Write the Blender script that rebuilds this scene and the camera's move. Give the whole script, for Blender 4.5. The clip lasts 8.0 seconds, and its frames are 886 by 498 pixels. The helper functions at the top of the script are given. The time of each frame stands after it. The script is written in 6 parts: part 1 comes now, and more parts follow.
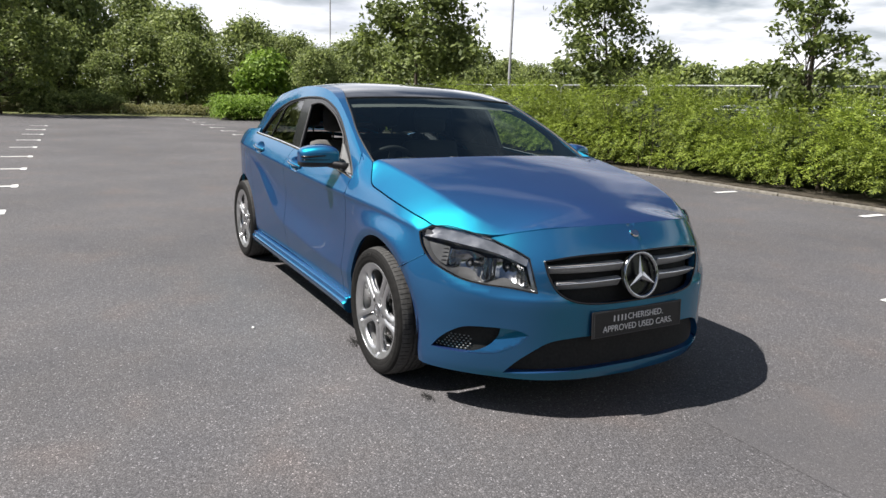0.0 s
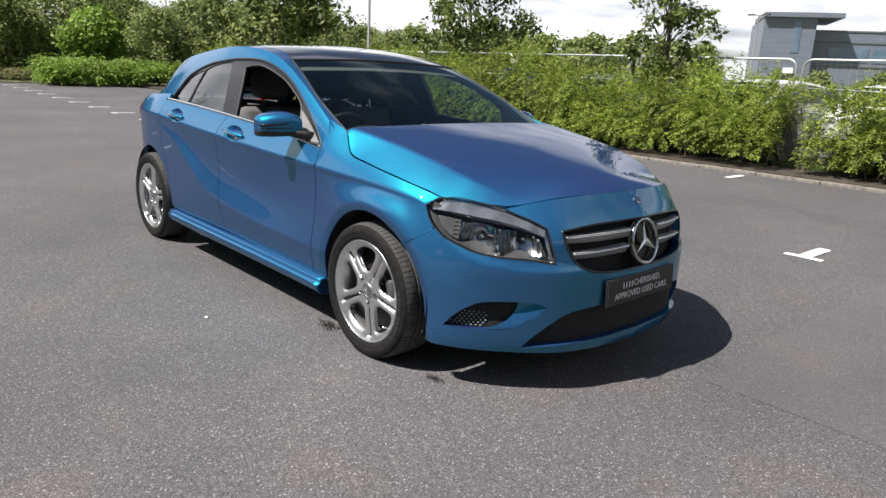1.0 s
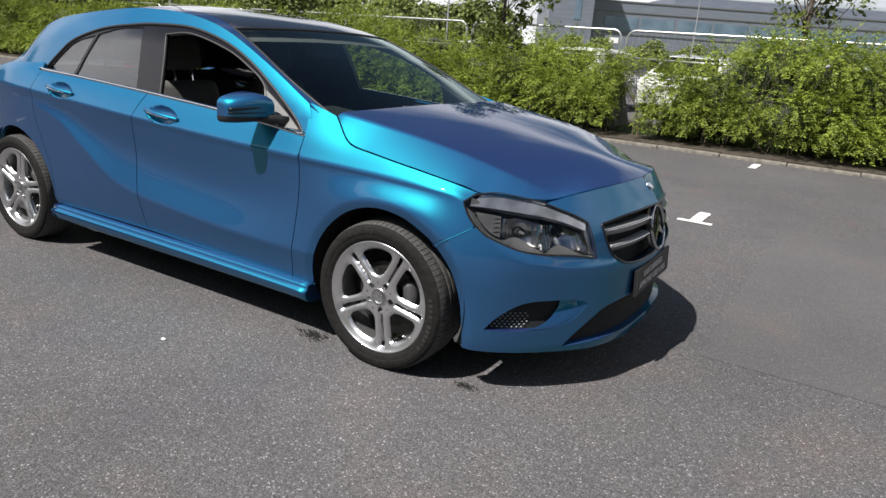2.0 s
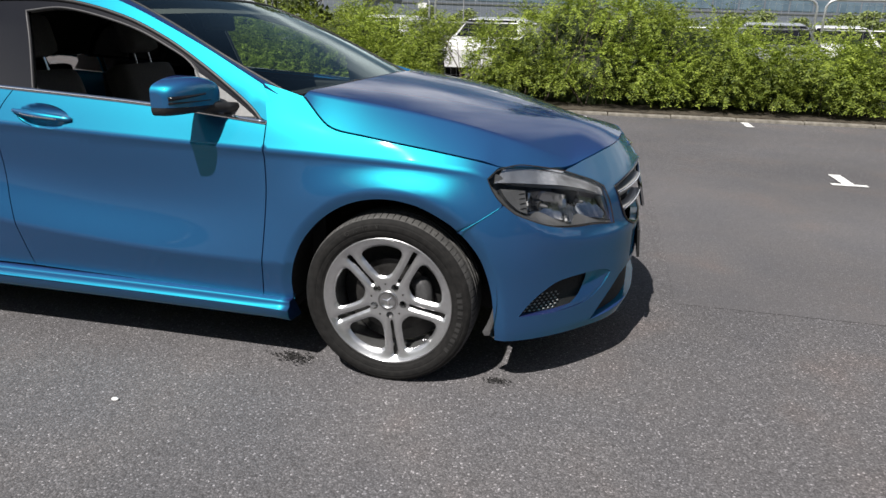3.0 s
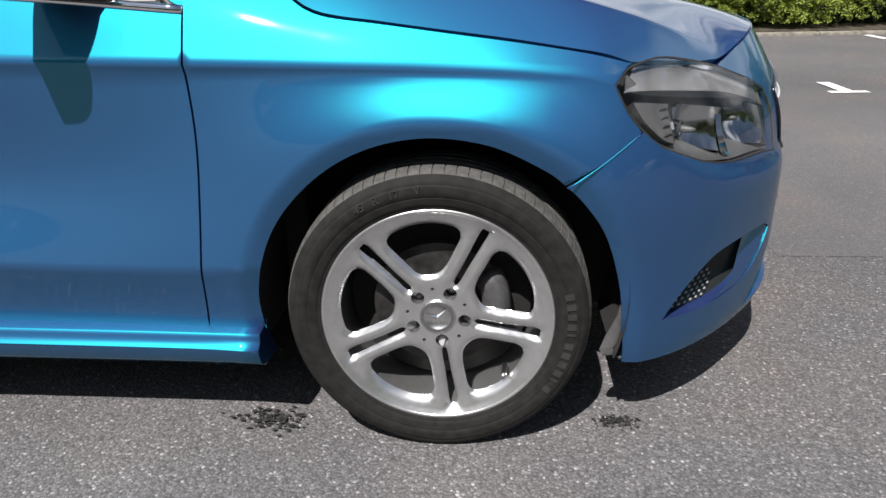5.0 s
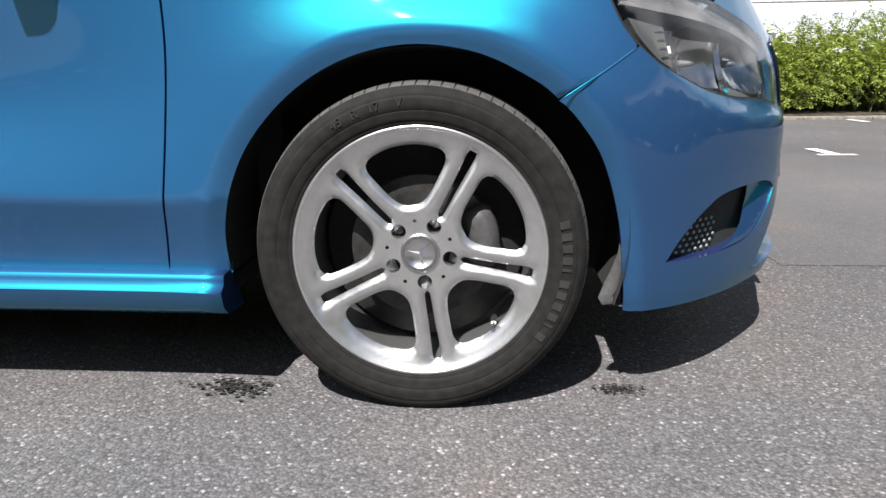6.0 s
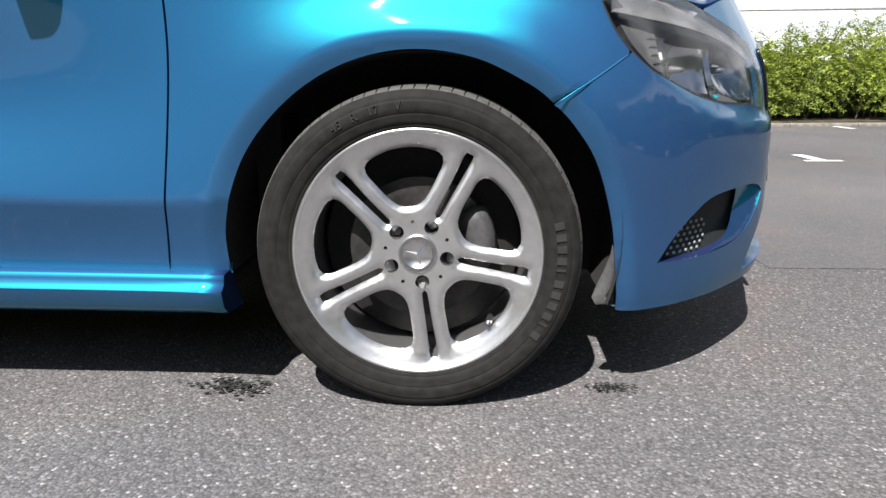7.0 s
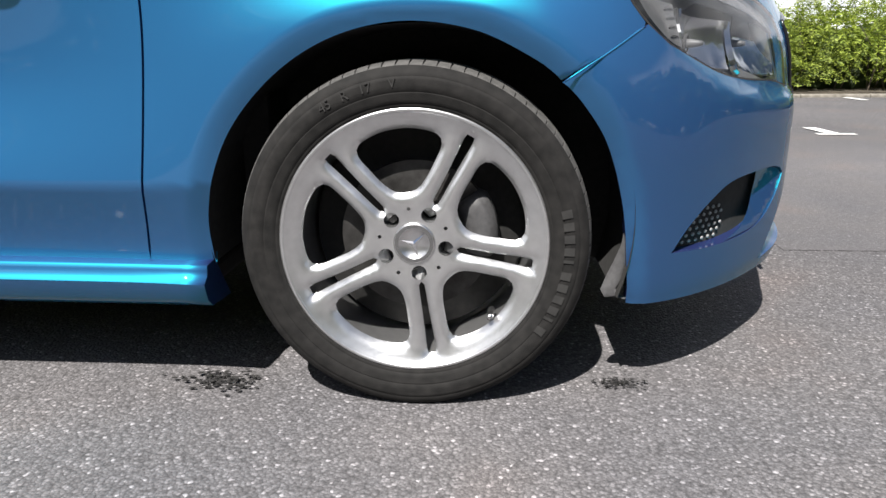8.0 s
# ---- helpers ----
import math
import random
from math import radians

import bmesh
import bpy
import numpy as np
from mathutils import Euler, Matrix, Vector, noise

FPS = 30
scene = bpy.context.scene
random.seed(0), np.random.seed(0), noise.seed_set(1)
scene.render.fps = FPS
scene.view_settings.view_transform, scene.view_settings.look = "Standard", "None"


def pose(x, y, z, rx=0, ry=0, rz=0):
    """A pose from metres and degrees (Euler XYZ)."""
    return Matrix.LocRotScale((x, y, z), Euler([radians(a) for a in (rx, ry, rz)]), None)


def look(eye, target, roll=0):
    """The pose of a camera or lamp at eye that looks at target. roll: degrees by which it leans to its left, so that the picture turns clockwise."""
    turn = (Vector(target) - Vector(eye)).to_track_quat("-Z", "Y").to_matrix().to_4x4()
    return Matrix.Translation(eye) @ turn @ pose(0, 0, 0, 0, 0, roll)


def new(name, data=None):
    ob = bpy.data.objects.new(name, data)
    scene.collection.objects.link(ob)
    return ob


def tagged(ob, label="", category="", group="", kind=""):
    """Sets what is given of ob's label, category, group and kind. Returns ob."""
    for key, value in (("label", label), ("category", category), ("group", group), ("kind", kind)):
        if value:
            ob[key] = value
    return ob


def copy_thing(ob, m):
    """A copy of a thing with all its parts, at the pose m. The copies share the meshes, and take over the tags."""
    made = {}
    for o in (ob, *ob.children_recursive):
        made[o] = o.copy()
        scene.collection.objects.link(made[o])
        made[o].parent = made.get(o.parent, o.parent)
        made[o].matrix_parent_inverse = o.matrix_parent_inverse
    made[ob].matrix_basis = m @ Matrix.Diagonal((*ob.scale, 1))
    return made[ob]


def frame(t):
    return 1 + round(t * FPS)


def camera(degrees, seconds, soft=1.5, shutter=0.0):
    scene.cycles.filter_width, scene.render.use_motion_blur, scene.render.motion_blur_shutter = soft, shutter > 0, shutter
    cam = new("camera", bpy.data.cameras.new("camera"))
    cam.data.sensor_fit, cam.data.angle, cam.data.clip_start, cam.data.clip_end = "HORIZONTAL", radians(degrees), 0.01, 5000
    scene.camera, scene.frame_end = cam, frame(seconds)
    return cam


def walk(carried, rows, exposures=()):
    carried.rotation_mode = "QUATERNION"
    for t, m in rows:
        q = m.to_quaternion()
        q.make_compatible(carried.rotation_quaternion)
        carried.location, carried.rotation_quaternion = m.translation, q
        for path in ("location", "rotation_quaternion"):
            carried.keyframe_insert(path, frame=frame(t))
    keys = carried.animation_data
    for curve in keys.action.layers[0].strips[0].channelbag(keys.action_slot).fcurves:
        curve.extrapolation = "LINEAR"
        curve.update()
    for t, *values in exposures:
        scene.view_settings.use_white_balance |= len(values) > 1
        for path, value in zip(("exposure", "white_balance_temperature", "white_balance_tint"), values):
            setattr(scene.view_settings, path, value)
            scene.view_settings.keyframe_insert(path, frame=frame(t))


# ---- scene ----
cam = camera(65.8, 8.0)
PATH = [
    (0, (2.951, -2.18, 1.345), (1.252, -1.217, 0.912), 2.1),
    (0.5, (2.729, -2.455, 1.338), (1.137, -1.333, 0.883), 1.6),
    (1, (2.423, -2.628, 1.3), (0.996, -1.321, 0.797), 2.8),
    (1.5, (1.991, -2.817, 1.314), (0.76, -1.331, 0.788), 4.1),
    (2, (1.551, -3.003, 1.329), (0.576, -1.355, 0.752), 4.3),
    (2.2, (1.364, -3.014, 1.305), (0.489, -1.311, 0.726), 3.6),
    (3.3, (0.513, -3.028, 1.247), (0.194, -1.161, 0.601), 0.7),
    (3.5, (0.417, -2.953, 1.246), (0.138, -1.091, 0.57), 0.3),
    (4, (0.266, -2.725, 1.236), (0.073, -0.862, 0.533), -0.2),
    (4.5, (0.14, -2.389, 1.175), (-0.019, -0.545, 0.417), -0.2),
    (5, (0.121, -2.103, 0.974), (-0.041, -0.261, 0.21), -1.5),
    (5.2, (0.119, -2.068, 0.856), (-0.018, -0.209, 0.13), -0.9),
    (6.3, (0.136, -2.115, 0.619), (-0.011, -0.174, 0.163), -0.7),
    (6.5, (0.126, -2.124, 0.627), (-0.002, -0.181, 0.168), -0.5),
    (7, (0.121, -2.125, 0.627), (0.005, -0.185, 0.154), -0.4),
    (7.5, (0.127, -2.105, 0.622), (0.011, -0.166, 0.146), -0.5),
    (8, (0.125, -2.029, 0.637), (-0.001, -0.112, 0.082), -0.4),
]
EXPOSURES = [(0.0, 0.48), (1.0, 0.45), (2.0, 0.24), (3.5, 0.22), (4.0, 0.22), (5.0, 0.48), (6.5, 0.84), (8.0, 0.84)]
walk(cam, [(t, look(eye, target, roll)) for t, eye, target, roll in PATH], exposures=EXPOSURES)
# ---- daylight ----
SUN = Vector((-0.22, -0.69, 1.0)).normalized()
world = bpy.data.worlds.new("sky")
scene.world = world
world.use_nodes = True
wt = world.node_tree
for n in list(wt.nodes):
    wt.nodes.remove(n)
w_out, w_bg, w_sky = wt.nodes.new("ShaderNodeOutputWorld"), wt.nodes.new("ShaderNodeBackground"), wt.nodes.new("ShaderNodeTexSky")
w_sky.sky_type, w_sky.sun_disc = "NISHITA", False
w_sky.sun_elevation, w_sky.sun_rotation = math.asin(SUN.z), math.atan2(SUN.x, SUN.y)
w_sky.air_density, w_sky.dust_density = 1.0, 1.0
# broken cloud: noise on a flat layer overhead, so that the cloud crowds together towards the horizon
w_co, w_sep, w_add, w_dx, w_dy, w_com, w_no, w_ramp, w_mix = (wt.nodes.new("ShaderNode" + k) for k in ("TexCoord", "SeparateXYZ", "Math", "Math", "Math", "CombineXYZ", "TexNoise", "ValToRGB", "Mix"))
w_add.operation, w_dx.operation, w_dy.operation = "ADD", "DIVIDE", "DIVIDE"
w_shift = wt.nodes.new("ShaderNodeVectorMath")
w_shift.inputs[1].default_value = (-13.4, 11.8, 0.0)
w_add.inputs[1].default_value = 0.12
# the depth of the clouds hides the gaps between them at low angles
w_one, w_pow, w_mul, w_sum = (wt.nodes.new("ShaderNodeMath") for _ in range(4))
w_one.operation, w_pow.operation, w_mul.operation, w_sum.operation = "SUBTRACT", "POWER", "MULTIPLY", "ADD"
w_one.inputs[0].default_value, w_one.use_clamp, w_pow.inputs[1].default_value, w_mul.inputs[1].default_value = 1.0, True, 2.2, 0.25
w_mix.data_type = "RGBA"
w_no.inputs["Scale"].default_value, w_no.inputs["Detail"].default_value, w_no.inputs["Roughness"].default_value = 0.55, 6.0, 0.52
w_ramp.color_ramp.elements[0].position, w_ramp.color_ramp.elements[1].position = 0.57, 0.70
# lit tops and grey bases within the cloud
w_tone, w_shade, w_cloud = wt.nodes.new("ShaderNodeTexNoise"), wt.nodes.new("ShaderNodeMapRange"), wt.nodes.new("ShaderNodeMix")
w_tone.inputs["Scale"].default_value, w_tone.inputs["Detail"].default_value = 1.3, 5.0
w_shade.inputs["From Min"].default_value, w_shade.inputs["From Max"].default_value = 0.35, 0.65
w_cloud.data_type = "RGBA"
w_cloud.inputs["A"].default_value, w_cloud.inputs["B"].default_value = (14.0, 14.5, 16.0, 1), (24.5, 24.5, 25.2, 1)
for a, b in ((w_co.outputs["Generated"], w_sep.inputs[0]), (w_sep.outputs["Z"], w_add.inputs[0]), (w_sep.outputs["X"], w_dx.inputs[0]), (w_add.outputs[0], w_dx.inputs[1]), (w_sep.outputs["Y"], w_dy.inputs[0]), (w_add.outputs[0], w_dy.inputs[1]),
             (w_dx.outputs[0], w_com.inputs["X"]), (w_dy.outputs[0], w_com.inputs["Y"]), (w_com.outputs[0], w_shift.inputs[0]), (w_shift.outputs[0], w_no.inputs["Vector"]), (w_sep.outputs["Z"], w_one.inputs[1]), (w_one.outputs[0], w_pow.inputs[0]), (w_pow.outputs[0], w_mul.inputs[0]), (w_mul.outputs[0], w_sum.inputs[0]), (w_no.outputs["Fac"], w_sum.inputs[1]), (w_sum.outputs[0], w_ramp.inputs["Fac"]), (w_ramp.outputs["Color"], w_mix.inputs["Factor"]),
             (w_shift.outputs[0], w_tone.inputs["Vector"]), (w_tone.outputs["Fac"], w_shade.inputs["Value"]), (w_shade.outputs["Result"], w_cloud.inputs["Factor"]), (w_cloud.outputs["Result"], w_mix.inputs["B"]),
             (w_sky.outputs[0], w_mix.inputs["A"]), (w_mix.outputs["Result"], w_bg.inputs["Color"]), (w_bg.outputs[0], w_out.inputs["Surface"])):
    wt.links.new(a, b)
w_bg.inputs["Strength"].default_value = 0.045
sun = new("sun", bpy.data.lights.new("sun", "SUN"))
sun.data.energy, sun.data.angle, sun.data.color = 6.2, radians(0.53), (1.0, 0.955, 0.90)
sun.matrix_world = look(SUN * 60, (0, 0, 0))
# ---- materials ----
def material(name, color, rough=0.5, metal=0.0, **more):
    m = bpy.data.materials.new(name)
    m.use_nodes = True
    b = m.node_tree.nodes["Principled BSDF"]
    b.inputs["Base Color"].default_value = (*color, 1)
    b.inputs["Roughness"].default_value, b.inputs["Metallic"].default_value = rough, metal
    for k, v in more.items():
        b.inputs[k.replace("_", " ")].default_value = v
    return m


def mottle(m, stops, scale, detail=6.0, rough=None, bump=0.0, bump_scale=None, space="Object", stretch=(1, 1, 1), second=None):
    """Colour from noise through a ramp of (place, colour) stops; second: (scale, low, high), a broad multiplying noise; bump: relief in metres."""
    t = m.node_tree
    b = t.nodes["Principled BSDF"]
    co, mp, no, rp = (t.nodes.new("ShaderNode" + k) for k in ("TexCoord", "Mapping", "TexNoise", "ValToRGB"))
    mp.inputs["Scale"].default_value = stretch
    no.inputs["Scale"].default_value, no.inputs["Detail"].default_value = scale, detail
    t.links.new(co.outputs[space], mp.inputs["Vector"])
    t.links.new(mp.outputs[0], no.inputs["Vector"])
    t.links.new(no.outputs["Fac"], rp.inputs["Fac"])
    e = rp.color_ramp.elements
    while len(e) < len(stops):
        e.new(0.5)
    for el, (p, c) in zip(e, stops):
        el.position, el.color = p, (*c, 1)
    color = rp.outputs["Color"]
    if second:
        n2, mr, mx = t.nodes.new("ShaderNodeTexNoise"), t.nodes.new("ShaderNodeMapRange"), t.nodes.new("ShaderNodeMix")
        n2.inputs["Scale"].default_value, n2.inputs["Detail"].default_value = second[0], 4.0
        mr.inputs["From Min"].default_value, mr.inputs["From Max"].default_value = 0.3, 0.7
        mr.inputs["To Min"].default_value, mr.inputs["To Max"].default_value = second[1], second[2]
        mx.data_type, mx.blend_type = "RGBA", "MULTIPLY"
        mx.inputs["Factor"].default_value = 1.0
        t.links.new(mp.outputs[0], n2.inputs["Vector"])
        t.links.new(n2.outputs["Fac"], mr.inputs["Value"])
        t.links.new(color, mx.inputs["A"])
        t.links.new(mr.outputs["Result"], mx.inputs["B"])
        color = mx.outputs["Result"]
    t.links.new(color, b.inputs["Base Color"])
    if rough:
        r = t.nodes.new("ShaderNodeMapRange")
        r.inputs["To Min"].default_value, r.inputs["To Max"].default_value = rough
        t.links.new(no.outputs["Fac"], r.inputs["Value"])
        t.links.new(r.outputs["Result"], b.inputs["Roughness"])
    if bump:
        bn, bp = t.nodes.new("ShaderNodeTexNoise"), t.nodes.new("ShaderNodeBump")
        bn.inputs["Scale"].default_value, bn.inputs["Detail"].default_value = bump_scale or scale, 5.0
        bp.inputs["Distance"].default_value, bp.inputs["Strength"].default_value = bump, 1.0
        t.links.new(mp.outputs[0], bn.inputs["Vector"])
        t.links.new(bn.outputs["Fac"], bp.inputs["Height"])
        t.links.new(bp.outputs["Normal"], b.inputs["Normal"])
    return m


def flake_paint(name, flake, deep, under):
    """Metallic paint beneath clear lacquer: flakes that lie flat and mirror the light closely, flakes that lie at odds and spread it, and the pigment between them."""
    m = material(name, under, 0.6)
    t = m.node_tree
    b, out = t.nodes["Principled BSDF"], t.nodes["Material Output"]
    b.inputs["Specular IOR Level"].default_value = 0.0
    flat, odd, both, mx, no, rp, co, fr, coat, lay = (t.nodes.new("ShaderNode" + k) for k in ("BsdfGlossy", "BsdfGlossy", "MixShader", "MixShader", "TexNoise", "MapRange", "TexCoord", "Fresnel", "BsdfGlossy", "MixShader"))
    flat.distribution, flat.inputs["Roughness"].default_value, flat.inputs["Color"].default_value = "BECKMANN", 0.45, (*flake, 1)
    odd.distribution, odd.inputs["Roughness"].default_value, odd.inputs["Color"].default_value = "BECKMANN", 0.70, (*deep, 1)
    coat.inputs["Roughness"].default_value, fr.inputs["IOR"].default_value = 0.035, 1.5
    no.inputs["Scale"].default_value, no.inputs["Detail"].default_value = 1400, 1.0
    rp.inputs["To Min"].default_value, rp.inputs["To Max"].default_value = 0.36, 0.48
    both.inputs["Fac"].default_value = 0.5
    for p, q in ((co.outputs["Object"], no.inputs["Vector"]), (no.outputs["Fac"], rp.inputs["Value"]), (rp.outputs["Result"], mx.inputs["Fac"]), (flat.outputs[0], both.inputs[1]), (odd.outputs[0], both.inputs[2]),
                 (both.outputs[0], mx.inputs[1]), (b.outputs[0], mx.inputs[2]), (fr.outputs[0], lay.inputs["Fac"]), (mx.outputs[0], lay.inputs[1]), (coat.outputs[0], lay.inputs[2]), (lay.outputs[0], out.inputs["Surface"])):
        t.links.new(p, q)
    return m


PAINT = flake_paint("metallic_blue_paint", (0.006, 0.32, 0.36), (0.006, 0.18, 0.35), (0.033, 0.045, 0.172))
BLACK = mottle(material("black_plastic", (0.012, 0.012, 0.013), 0.45), [(0.3, (0.009, 0.009, 0.010)), (0.7, (0.016, 0.016, 0.017))], 60, rough=(0.38, 0.6))
GLOSS = material("gloss_black_trim", (0.008, 0.008, 0.010), 0.22)
GREYTRIM = mottle(material("grey_plastic_trim", (0.06, 0.06, 0.062), 0.5), [(0.3, (0.05, 0.05, 0.052)), (0.7, (0.075, 0.075, 0.078))], 120, rough=(0.4, 0.6))
CHROME = material("chrome", (0.82, 0.83, 0.85), 0.08, 1.0)
SATIN = mottle(material("satin_silver", (0.62, 0.62, 0.63), 0.3, 1.0), [(0.3, (0.55, 0.55, 0.56)), (0.7, (0.68, 0.68, 0.69))], 40, rough=(0.24, 0.36))
ALLOY = mottle(material("silver_alloy_paint", (0.4, 0.4, 0.41), 0.34, 0.92, Coat_Weight=0.3, Coat_Roughness=0.08), [(0.3, (0.57, 0.575, 0.585)), (0.7, (0.63, 0.635, 0.645))], 60, 3, rough=(0.28, 0.34), second=(9, 0.97, 1.02))
RUBBER = mottle(material("tyre_rubber", (0.028, 0.028, 0.028), 0.75, Specular_IOR_Level=0.1), [(0.3, (0.011, 0.011, 0.011)), (0.7, (0.021, 0.0204, 0.020))], 45, rough=(0.62, 0.85), bump=0.0004, bump_scale=400, second=(7, 0.95, 1.06))
OLDRUBBER = mottle(material("raised_rubber", (0.03, 0.03, 0.03), 0.8, Specular_IOR_Level=0.22), [(0.3, (0.022, 0.022, 0.022)), (0.7, (0.034, 0.0335, 0.033))], 45)
# paler than the sidewall: dust, and the light on the shoulder put into colour
TREADRUBBER = mottle(material("dusty_lit_tread_rubber", (0.04, 0.04, 0.04), 0.85, Specular_IOR_Level=0.3), [(0.3, (0.050, 0.050, 0.049)), (0.7, (0.090, 0.088, 0.086))], 60, bump=0.0004, bump_scale=400)
SAILGREY = mottle(material("pale_grey_trim", (0.22, 0.22, 0.22), 0.4), [(0.3, (0.20, 0.20, 0.20)), (0.7, (0.25, 0.25, 0.248))], 90)
IRON = mottle(material("brake_iron", (0.12, 0.115, 0.11), 0.45, 0.8), [(0.3, (0.035, 0.034, 0.033)), (0.7, (0.075, 0.073, 0.072))], 50, rough=(0.45, 0.65))
LINER = mottle(material("arch_liner_felt", (0.006, 0.006, 0.006), 0.95), [(0.3, (0.010, 0.010, 0.010)), (0.7, (0.020, 0.0195, 0.019))], 80)
SEATCLOTH = mottle(material("grey_seat_fabric", (0.12, 0.12, 0.12), 0.85), [(0.3, (0.10, 0.10, 0.10)), (0.7, (0.15, 0.148, 0.145))], 160, bump=0.001, bump_scale=300)
DASH = mottle(material("dark_dashboard", (0.02, 0.02, 0.021), 0.65), [(0.3, (0.016, 0.016, 0.017)), (0.7, (0.026, 0.026, 0.027))], 200, bump=0.0005, bump_scale=500)
HEADLINER = mottle(material("pale_headliner", (0.30, 0.29, 0.27), 0.9), [(0.3, (0.12, 0.115, 0.11)), (0.7, (0.16, 0.155, 0.145))], 120)


def glass(name, color, alpha_tint, rough=0.0, ior=1.5):
    """A thin pane: a clear, tinted film with a mirror-like face."""
    m = bpy.data.materials.new(name)
    m.use_nodes = True
    t = m.node_tree
    for n in list(t.nodes):
        t.nodes.remove(n)
    out, mix, tr, gl, fr = (t.nodes.new("ShaderNode" + k) for k in ("OutputMaterial", "MixShader", "BsdfTransparent", "BsdfGlossy", "Fresnel"))
    fr.inputs["IOR"].default_value = ior
    tr.inputs["Color"].default_value = (*alpha_tint, 1)
    gl.inputs["Color"].default_value = (*color, 1)
    gl.inputs["Roughness"].default_value = rough
    t.links.new(fr.outputs[0], mix.inputs["Fac"])
    t.links.new(tr.outputs[0], mix.inputs[1])
    t.links.new(gl.outputs[0], mix.inputs[2])
    t.links.new(mix.outputs[0], out.inputs["Surface"])
    return m


SCREENGLASS = glass("windscreen_glass", (0.85, 1, 0.97), (0.46, 0.57, 0.55), ior=1.5)
SIDEGLASS = glass("side_glass", (1, 1, 1), (0.42, 0.45, 0.45), ior=2.3)
LENSGLASS = glass("lamp_lens", (1, 1, 1), (0.90, 0.92, 0.94), ior=1.35)
ROOFGLASS = material("black_roof_glass", (0.012, 0.012, 0.015), 0.06, Coat_Weight=1.0)
WHITE = mottle(material("white_plastic_lettering", (0.7, 0.7, 0.7), 0.5), [(0.3, (0.66, 0.66, 0.66)), (0.7, (0.74, 0.74, 0.74))], 50)
LINEPAINT = mottle(material("worn_white_line_paint", (0.72, 0.72, 0.70), 0.7), [(0.3, (0.45, 0.45, 0.44)), (0.42, (0.70, 0.70, 0.68)), (0.7, (0.80, 0.80, 0.78))], 90, bump=0.001, bump_scale=200)
